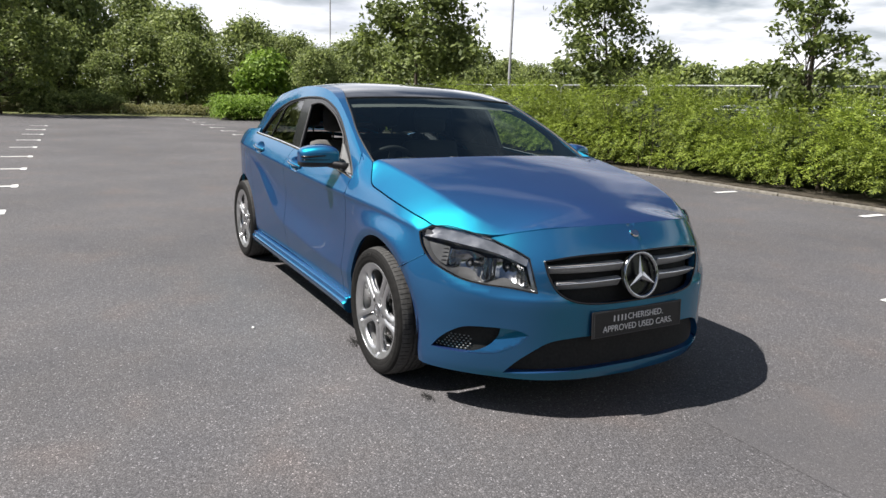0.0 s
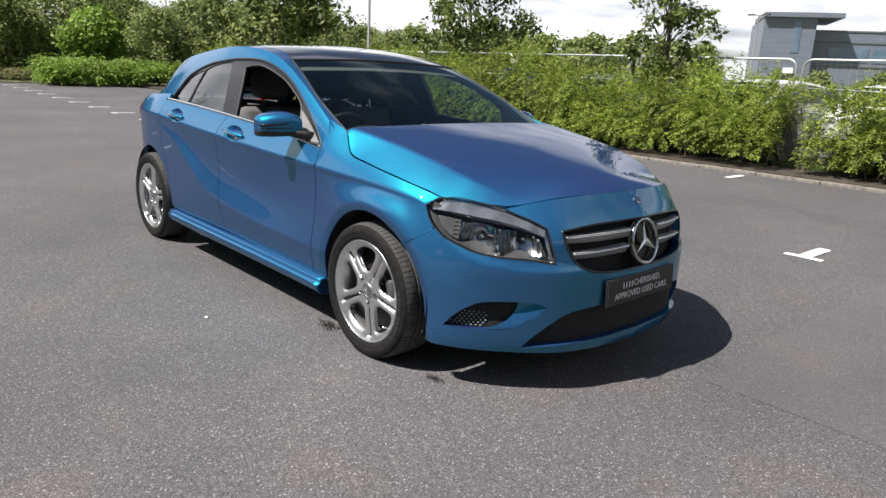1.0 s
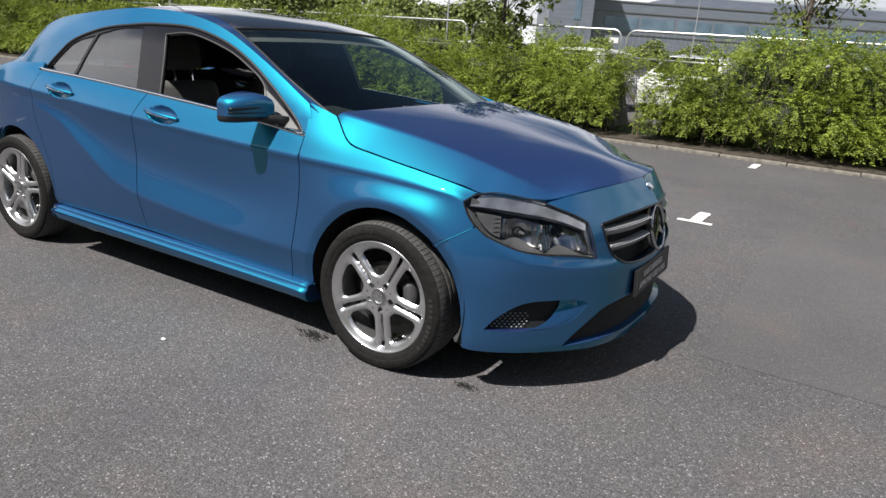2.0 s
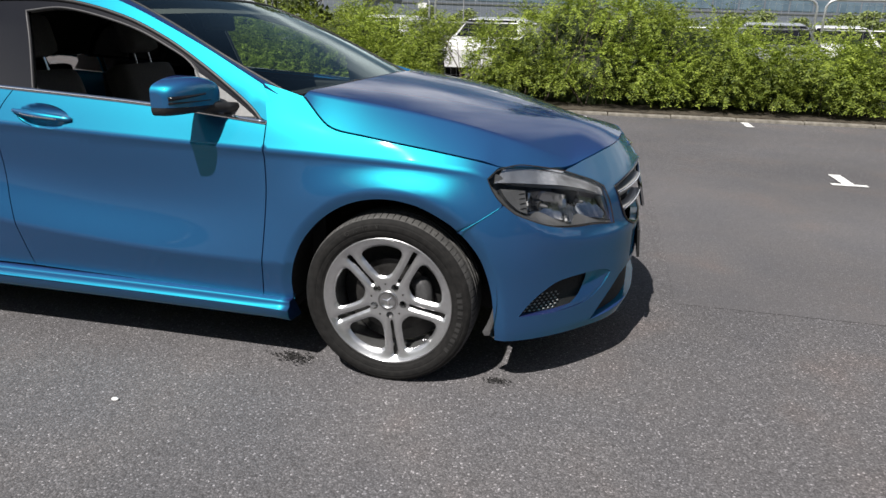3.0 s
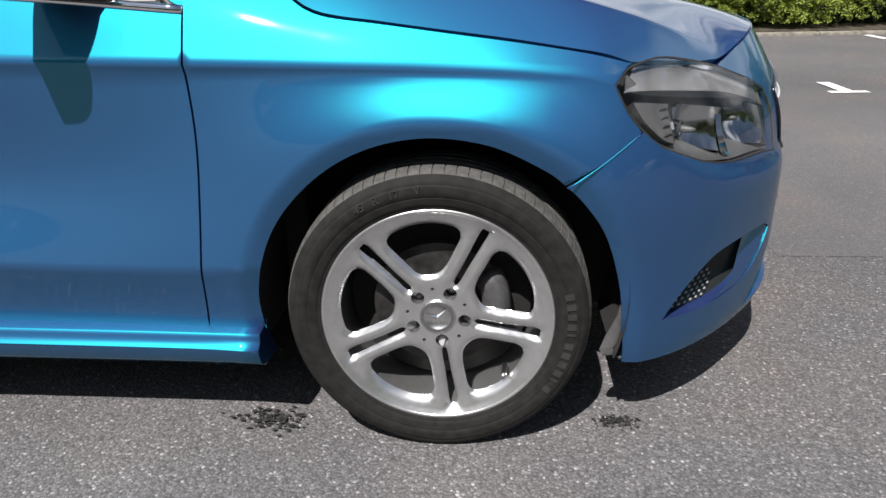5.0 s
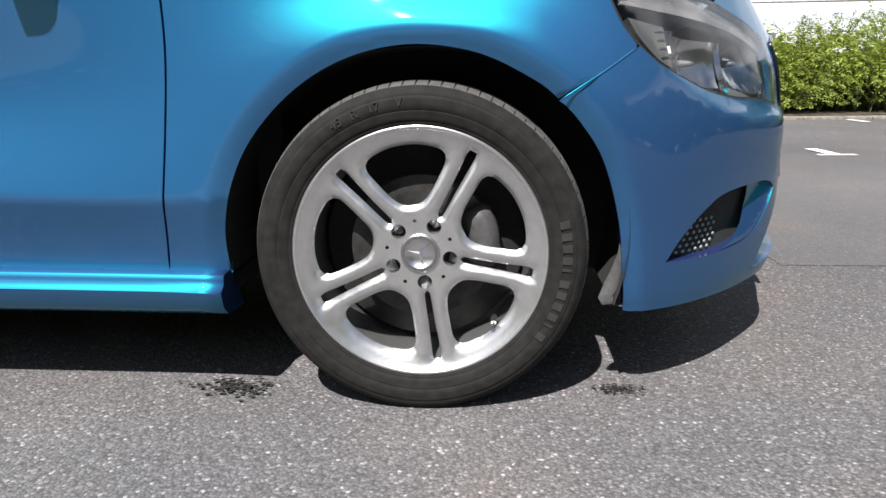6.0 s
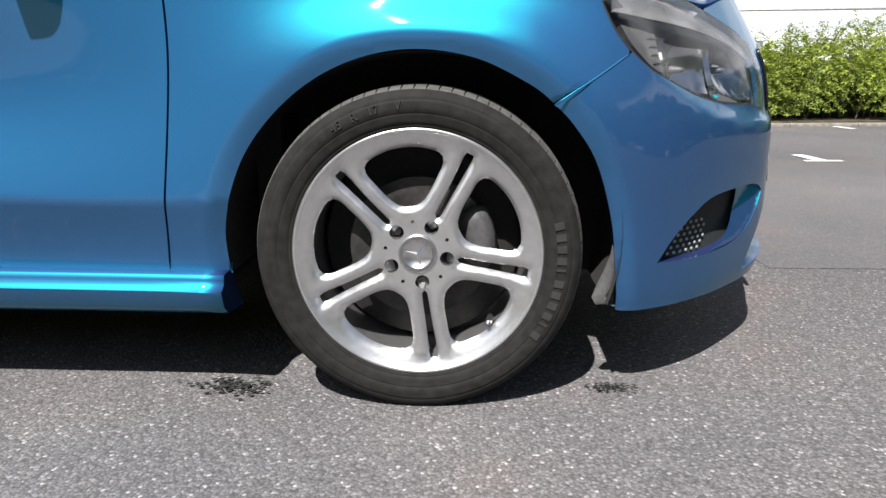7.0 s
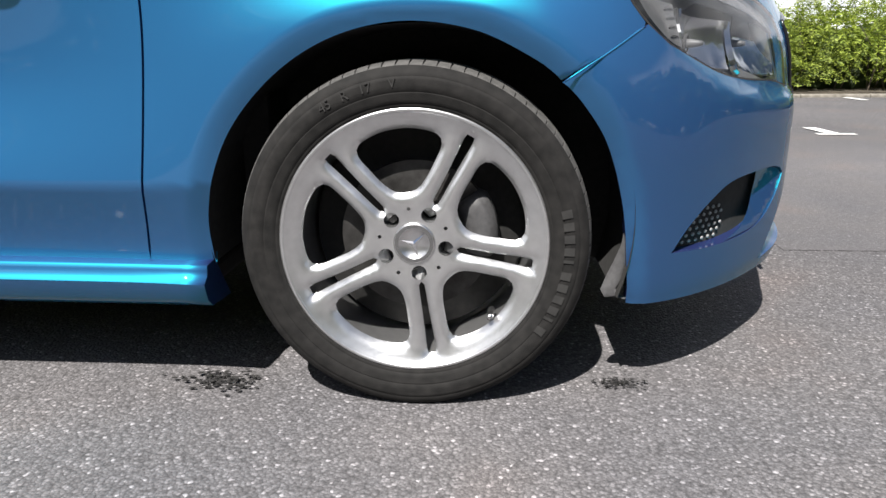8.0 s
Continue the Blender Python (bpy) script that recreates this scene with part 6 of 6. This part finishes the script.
def door_mirror(mirror):
    """A boxy rounded shell with a dark lower half, two slots, a foot and a glass."""
    SPLIT = .969

    def shell(y, u, grow=0.0):
        # y across the car, u from the top edge of the back (+90 degrees) round the front to the bottom
        xf, zt, zb = mirror_shape(y)
        xr, zc, hz = -.768 + .12 * (y + 1.02), (zt + zb) / 2, (zt - zb) / 2 + grow
        c, s = math.cos(u), math.sin(u)
        return Vector((xr + (xf - xr + grow) * abs(c) ** .55, y, zc + math.copysign(abs(s) ** .55, s) * hz))

    def split_at(y):
        xf, zt, zb = mirror_shape(y)
        q = min(max((SPLIT - (zt + zb) / 2) / ((zt - zb) / 2), -1), 1)
        return math.copysign(math.asin(min(abs(q) ** (1 / .55), 1)), q)
    ys = [-1.020, -1.0165, -1.008, -.995, -.98, -.96, -.94, -.91, -.885, -.865, -.845, -.835, -.826, -.812]
    root = None
    for nm, mat in (("upper", PAINT), ("lower", BLACK)):
        bm = bmesh.new()
        rows = []
        for y in ys:
            k = split_at(y)
            us = np.linspace(math.pi / 2, k + .02, 22) if nm == "upper" else np.linspace(k - .02, -math.pi / 2, 9)
            rows.append([bm.verts.new(shell(y, u, 0.0 if nm == "upper" else -.0015)) for u in us])
        for p, q in zip(rows, rows[1:]):
            for i in range(len(p) - 1):
                bm.faces.new((p[i], p[i + 1], q[i + 1], q[i]))
        for row, y in ((rows[0], ys[0]), (rows[-1][::-1], ys[-1])):
            corner = bm.verts.new((-.768 + .12 * (y + 1.02), y, SPLIT))
            bm.faces.new(row + [corner] if row is rows[0] or nm == "lower" else [corner] + row)
        bmesh.ops.recalc_face_normals(bm, faces=bm.faces)
        o = part("door_mirror" if nm == "upper" else "mirror_base", bm, mat, car if root is None else root, "blue mirror shell with a black lower half" if nm == "upper" else "black lower shell", smooth=True)
        o.data.polygons.foreach_set("use_smooth", [len(p.vertices) == 4 for p in o.data.polygons])
        root = root or o
    obs = [root] + list(root.children)
    def slot(y0, y1, z0, z1, r):
        pts = []
        for i in range(12):
            y, z = y0 + (y1 - y0) * i / 11, z0 + (z1 - z0) * i / 11
            xf, zt, zb = mirror_shape(y)
            q = (z - (zt + zb) / 2) / ((zt - zb) / 2)
            pts.append(shell(y, math.copysign(math.asin(abs(q) ** (1 / .55)), q), -.0004))
        return pts, [r * (1 - .6 * i / 11) for i in range(12)]
    bm = bmesh.new()
    tube(bm, *slot(-1.015, -.90, .999, 1.010, .0075), 8)
    obs.append(part("mirror_indicator", bm, GLOSS, root, "dark indicator strip", smooth=True))
    bm = bmesh.new()
    tube(bm, *slot(-1.015, -.88, .984, .988, .0036), 8)
    obs.append(part("mirror_groove", bm, GLOSS, root, "dark groove", smooth=True))
    bm = bmesh.new()
    tube(bm, [(-.585, -.785, .957), (-.61, -.815, .957), (-.64, -.85, .962), (-.68, -.88, .97)], [.016, .019, .024, .024], 12)
    obs.append(part("mirror_foot", bm, BLACK, root, "black foot", smooth=True))
    bm = bmesh.new()
    bm.faces.new([bm.verts.new(q) for q in ((-.770, -1.012, .955), (-.770, -1.012, 1.02), (-.767, -.985, 1.042), (-.752, -.86, 1.050), (-.748, -.825, 1.03), (-.748, -.825, .96), (-.752, -.86, .948))])
    obs.append(part("mirror_glass", bm, CHROME, root, "mirror glass"))
    if mirror:
        for o in obs:
            o.data.transform(Matrix.Diagonal((1, -1, 1, 1)))
            o.data.flip_normals()


door_mirror(False)
door_mirror(True)


# ---- wheels: the axle is the y axis, the outer face looks to -y ----
def ring_pt(r, deg):
    return (r * math.cos(math.radians(deg)), r * math.sin(math.radians(deg)))


def wheel():
    root = new("wheel")
    root.parent = car
    tagged(root, "silver alloy wheel with five twin spokes and black tyre")
    # tyre
    prof = [(.232, .085), (.236, .100), (.243, .1072), (.2436, .1069), (.2444, .1070), (.2450, .1079), (.252, .1101), (.262, .1123), (.2634, .1125), (.2638, .1120), (.2644, .1121), (.2650, .1128), (.276, .1136), (.284, .1130), (.2886, .1121), (.2890, .1114), (.2898, .1112), (.2904, .1113), (.296, .1085), (.300, .106), (.3065, .0985), (.3105, .088), (.3135, .074), (.3145, .060), (.3145, .048), (.3065, .046), (.3065, .038), (.3155, .036), (.316, .020), (.308, .018), (.308, .010), (.316, .008)]
    prof = [(r, -o) for r, o in prof] + [(r, o) for r, o in prof[::-1]]
    cols, blocks = [], 84
    for k in range(blocks):
        for f, cut in ((0.0, 1), (.11, 1), (.125, 0), (.55, 0), (.985, 0)):
            cols.append(((k + f) * math.tau / blocks, cut))
    verts, faces = [], []
    n = len(prof)
    for a, cut in cols:
        for r, o in prof:
            rr, oo = r, o
            if cut and .05 < abs(o) < .095 and r > .308:
                rr = r - .0032
            verts.append((rr * math.cos(a), oo, rr * math.sin(a)))
    for c in range(len(cols)):
        d = (c + 1) % len(cols)
        for i in range(n - 1):
            faces.append((c * n + i, c * n + i + 1, d * n + i + 1, d * n + i))
    shoulder = [all(prof[v % n][0] > .3045 for v in q) for q in faces]
    tyre = mesh_part("tyre", verts, [q for q, k in zip(faces, shoulder) if not k], RUBBER, root, "black rubber tyre with fine tread blocks")
    mesh_part("tread", verts, [q for q, k in zip(faces, shoulder) if k], TREADRUBBER, tyre, "dusty grey tread blocks, lightened as if lit", False)
    # raised marks on the sidewall: plain bars, and the readable size
    for i in range(11):
        a0 = 14.5 - 4.7 * i
        a1 = a0 - (3.1 if i not in (4, 9) else 1.2)
        bm = bmesh.new()
        bm.faces.new([bm.verts.new((ring_pt(r, a)[0], -.1152, ring_pt(r, a)[1])) for r, a in ((.262, a0), (.280, a0), (.280, a1), (.262, a1))])
        part("sidewall_bar", bm, OLDRUBBER, tyre)
    for txt, a in (("45", 120.5), ("R", 113), ("17", 105.3), ("V", 96)):
        x, z = ring_pt(.279, a)
        lettering("sidewall_size", txt, .022, pose(x, -.1142, z) @ pose(0, 0, 0, 90, 0, 0) @ pose(0, 0, 0, 0, 0, a - 90), tyre, OLDRUBBER, "raised size marking", .0012)
    # rim barrel and lip
    bm = bmesh.new()
    lathe(bm, [(.236, -.082), (.2395, -.098), (.2385, -.1035), (.2345, -.105), (.231, -.1025), (.229, -.098), (.222, -.080), (.212, -.045), (.206, .02), (.212, .08), (.232, .10)], 96)
    part("rim", bm, ALLOY, root, "silver alloy rim", smooth=True)
    # spoked face with its openings
    holes = []
    for k in range(5):
        w = 98 + 72 * k
        big = [ring_pt(r, w + a) for r, a in ((.091, 0), (.0965, -11.5), (.116, -18.5), (.150, -22.5), (.181, -24), (.1965, -20.5), (.2015, -10), (.2025, 0), (.2015, 10), (.1965, 20.5), (.181, 24), (.150, 22.5), (.116, 18.5), (.0965, 11.5))]
        holes.append(smooth_loop(big, .008))
        sl = 62 + 72 * k
        def off(r, t):
            c, s = math.cos(math.radians(sl)), math.sin(math.radians(sl))
            return (r * c - t * s, r * s + t * c)
        holes.append(smooth_loop([off(.076, 0), off(.082, .0050), (off(.14, .0062)), off(.205, .0085), off(.2135, .007), off(.2135, -.007), off(.205, -.0085), off(.14, -.0062), off(.082, -.0050)], .01))
    bolts = [[tuple(np.array(ring_pt(.057, 62 + 72 * k)) + ring_pt(.0138, a)) for a in range(0, 360, 20)] for k in range(5)]
    dots = [[tuple(np.array(ring_pt(.0625, 98 + 72 * k)) + ring_pt(.0036, a)) for a in range(0, 360, 40)] for k in range(5)]
    allh = holes + bolts + dots
    outer = [ring_pt(.2305, a) for a in np.arange(0, 360, 2.5)]
    depth = crv((0, .084), (.045, .085), (.075, .0885), (.12, .0915), (.17, .091), (.2, .0915), (.22, .097), (.2305, .1025))

    def bow(v):
        e = np.full(len(v), 9.0)
        for h in holes:
            e = np.minimum(e, near_loop(h, v))
        return -.0115 * np.exp(-e / .0065)

    def face(a, b, e=0.0):
        return (a, -depth(math.hypot(a, b)) - e, b)
    fc = panel("spokes", face, outer, ALLOY, root, "five silver twin spokes", holes=allh, step=.0062, flange=.030, gap=0, bow=bow)
    for k in range(5):
        bm = bmesh.new()
        x, z = ring_pt(.057, 62 + 72 * k)
        bmesh.ops.create_cone(bm, cap_ends=True, segments=6 if k else 12, radius1=.0095, radius2=.0085, depth=.016, matrix=Matrix.Translation((x, -.062 if k == 1 else -.040, z)) @ pose(0, 0, 0, 90, 0, 0))
        # matte black on four bolts and all seats puts the holes' shade into colour
        part("wheel_bolt", bm, LINER if k != 1 else IRON, fc)
        bm = bmesh.new()
        bmesh.ops.create_cone(bm, cap_ends=True, segments=18, radius1=.0145, radius2=.0145, depth=.002, matrix=Matrix.Translation((x, -.046, z)) @ pose(0, 0, 0, 90, 0, 0))
        part("bolt_seat", bm, LINER, fc)
    bm = bmesh.new()
    lathe(bm, [(.0372, -.080), (.0372, -.0880), (.035, -.0900), (.0275, -.0900), (.0268, -.0885), (.0005, -.0897)], 48)
    cap = part("centre_cap", bm, SATIN, fc, "silver centre cap with a dark ring", smooth=True)
    bm = bmesh.new()
    lathe(bm, [(.0345, -.0904), (.0282, -.0904)], 48)
    part("cap_ring", bm, GREYTRIM, cap, "grey ring")
    bm = bmesh.new()
    for k in range(3):
        a = math.radians(45 + 120 * k)
        t = Vector((math.cos(a), 0, math.sin(a)))
        s = Vector((-math.sin(a), 0, math.cos(a)))
        v = [bm.verts.new(Vector((0, -.0902, 0)) + q) for q in (t * .025, s * .0045, -s * .0045)]
        c = bm.verts.new((0, -.0930, 0))
        bm.faces.new((v[0], v[1], c)), bm.faces.new((v[0], c, v[2]))
    part("cap_spokes", bm, CHROME, cap, "chrome three-spoke mark")
    # valve
    bm = bmesh.new()
    x, z = ring_pt(.197, -45)
    tube(bm, [(x, -.045, z), (x * .985, -.080, z * .985), (x * .97, -.096, z * .97)], [.0068, .0064, .0055], 10)
    part("valve", bm, SATIN, root, "metal tyre valve", smooth=True)
    # brake disc and caliper
    bm = bmesh.new()
    lathe(bm, [(.072, -.045), (.073, -.030), (.140, -.030), (.141, -.008), (.06, -.008)], 64)
    disc = part("brake_disc", bm, IRON, root, "worn steel brake disc", smooth=False)
    bm = bmesh.new()
    pts = [(ring_pt(.118, a)[0], -.022, ring_pt(.118, a)[1]) for a in range(-16, 40, 6)]
    tube(bm, pts, [.026] + [.034] * (len(pts) - 2) + [.026], 10)
    part("brake_caliper", bm, GREYTRIM, root, "grey caliper", smooth=True)
    bm = bmesh.new()
    lathe(bm, [(.02, .01), (.195, .012), (.205, .05)], 48)
    part("dust_shield", bm, LINER, root, "black backing", smooth=True)
    bm = bmesh.new()
    lathe(bm, [(.001, -.050), (.070, -.050), (.072, -.03)], 40)
    part("hub", bm, BLACK, root, "dark hub", smooth=True)
    return root


TRACK, HUB_Z = .776, .3095
w0 = wheel()
w0.matrix_local = pose(-.003, -TRACK, HUB_Z)
for x, y, yaw, spin in ((-2.699, -TRACK, 0, 20), (0, TRACK, 180, 40), (-2.699, TRACK, 180, 10)):
    copy_thing(w0, pose(x, y, HUB_Z, 0, 0, yaw) @ pose(0, 0, 0, 0, -spin, 0))
# the tyres flatten where they bear on the ground, each at its own turn
bpy.context.view_layer.update()
for o in [o for o in scene.objects if o.name.split(".")[0] in ("tyre", "tread")]:
    o.data = o.data.copy()
    m = o.matrix_world.copy()
    back = m.inverted()
    for v in o.data.vertices:
        q = m @ v.co
        if q.z < .03:
            squash = (.03 - q.z) / .03
            q.y += math.copysign(.004, q.y - math.copysign(TRACK, q.y)) * min(squash, 1)
            q.z = max(q.z, .0015)
            v.co = back @ q

# wheel arches
for cx in (0, -2.699):
    for sg in (-1, 1):
        bm = bmesh.new()
        rows = []
        for a in np.linspace(-.28, math.pi + .12, 40):
            r = .385 + .01 * math.sin(3 * a)
            x, z = cx + r * math.cos(a), .308 + r * math.sin(a)
            rows.append([bm.verts.new((x, sg * y, z)) for y in (.842, .80, .70, .58)])
        for p, q in zip(rows, rows[1:]):
            for i in range(3):
                bm.faces.new((p[i], p[i + 1], q[i + 1], q[i]))
        bm.faces.new([r[-1] for r in rows])
        part("arch_liner", bm, LINER, car, "black wheel arch liner")
# torn liner flap hanging behind the bumper corner
bm = bmesh.new()
rows = []
for i, (x, z, w) in enumerate(((.380, .335, .005), (.378, .30, .010), (.374, .265, .015), (.366, .235, .018), (.358, .212, .022), (.362, .198, .018), (.378, .194, .012))):
    rows.append([bm.verts.new((x - w, -.812 - .01 * math.sin(i * 1.7), z)), bm.verts.new((x, -.824 - .006 * math.cos(i * 2.1), z + .004)), bm.verts.new((x + .012, -.812, z))])
for p, q in zip(rows, rows[1:]):
    for i in range(2):
        bm.faces.new((p[i], p[i + 1], q[i + 1], q[i]))
fl = part("liner_flap", bm, GREYTRIM, car, "grey torn liner flap", smooth=True)

# floor pan, bulkhead and engine block: what closes the car below
bm = bmesh.new()
box(bm, -3.2, -.42, -.72, .72, .19, .25, .02)
box(bm, -2.32, -.40, -.845, .845, .20, .245, .01)
box(bm, -.42, .62, -.52, .52, .19, .24, .02)
part("floor_pan", bm, LINER, car, "black underbody")
bm = bmesh.new()
box(bm, -.36, -.30, -.70, .70, .24, .94, .01)
box(bm, -.28, .62, -.55, .55, .24, .76, .03)
part("bulkhead", bm, LINER, car, "dark bulkhead")

# ---- interior ----
def seat(x, y, rear=False):
    root = new("seat")
    root.parent = car
    root.matrix_local = pose(x, y, 0)
    tagged(root, "grey fabric seat with head restraint")
    bm = bmesh.new()
    box(bm, -.24, .27, -.24, .24, .33, .50, .05)
    part("seat_cushion", bm, SEATCLOTH, root, smooth=True)
    bm = bmesh.new()
    box(bm, -.07, .07, -.23, .23, 0, .58, .06, m=pose(-.24, 0, .46, 0, -18, 0))
    part("seat_back", bm, SEATCLOTH, root, smooth=True)
    bm = bmesh.new()
    box(bm, -.05, .055, -.125, .125, .63, .82, .05, m=pose(-.24, 0, .46, 0, -14, 0))
    hr = part("head_restraint", bm, SEATCLOTH, root, smooth=True)
    for dy in (-.06, .06):
        bm = bmesh.new()
        tube(bm, [pose(-.24, 0, .46, 0, -14, 0) @ Vector((0, dy, .52)), pose(-.24, 0, .46, 0, -14, 0) @ Vector((0, dy, .66))], .007, 6)
        part("restraint_post", bm, CHROME, hr)
    return root


seat(-1.42, -.37)
seat(-1.42, .37)
seat(-2.25, -.36, True)
seat(-2.25, .36, True)
bm = bmesh.new()
pts = [(-.36, .93), (-.50, .955), (-.72, .945), (-.84, .90), (-.88, .80), (-.86, .62), (-.60, .50)]
rows = []
for y in np.linspace(-.74, .74, 25):
    hood = .045 * math.exp(-((y + .37) / .17) ** 2)
    rows.append([bm.verts.new((x, y, z + (hood if i in (2, 3) else 0))) for i, (x, z) in enumerate(pts)])
for p, q in zip(rows, rows[1:]):
    for i in range(len(pts) - 1):
        bm.faces.new((p[i], p[i + 1], q[i + 1], q[i]))
part("dashboard", bm, DASH, car, "dark soft-touch dashboard", smooth=True)
bm = bmesh.new()
SW = pose(-.99, -.37, .86, 0, -66, 0)
tube(bm, [SW @ Vector((.185 * math.cos(a), .185 * math.sin(a), 0)) for a in np.linspace(0, math.tau, 40, endpoint=False)], .0155, 8, closed=True)
sw = part("steering_wheel", bm, DASH, car, "black steering wheel", smooth=True)
bm = bmesh.new()
box(bm, -.075, .075, -.085, .085, -.03, .012, .02, m=SW)
for a in (0, 180, 270):
    box(bm, .05, .18, -.02, .02, -.012, .0, .005, m=SW @ pose(0, 0, 0, 0, 0, a + 90))
part("wheel_hub", bm, DASH, sw, smooth=True)
bm = bmesh.new()
tube(bm, [(-.98, -.37, .85), (-.72, -.37, .80)], .035, 10)
part("steering_column", bm, DASH, sw, smooth=True)
for sg in (-1, 1):
    for x0, x1 in ((-1.50, -.50), (-2.40, -1.58)):
        bm = bmesh.new()
        box(bm, x0, x1, sg * .79 - .02, sg * .79 + .02, .26, .93, .012)
        box(bm, x0 + .15, x1 - .15, sg * .745 - .04, sg * .745 + .04, .62, .68, .02)
        part("door_card", bm, DASH, car, "dark inner door lining")
bm = bmesh.new()
box(bm, -3.05, -2.60, -.66, .66, .80, .84, .01)
box(bm, -2.58, -2.50, -.66, .66, .30, .98, .03)
part("parcel_shelf", bm, DASH, car, "dark parcel shelf")
panel("headliner", lambda a, b: top(a, b, -.035), shrink(roof_loop, -.06), HEADLINER, car, "pale headliner", step=.12, gap=0, flange=0)
bm = bmesh.new()
box(bm, -.02, .015, -.12, .12, -.035, .035, .015, m=pose(-1.10, 0, 1.235, 0, -10, 0))
box(bm, -.03, .01, -.02, .02, .02, .085, .01, m=pose(-1.10, 0, 1.235))
part("rear_view_mirror", bm, BLACK, car, "black interior mirror")
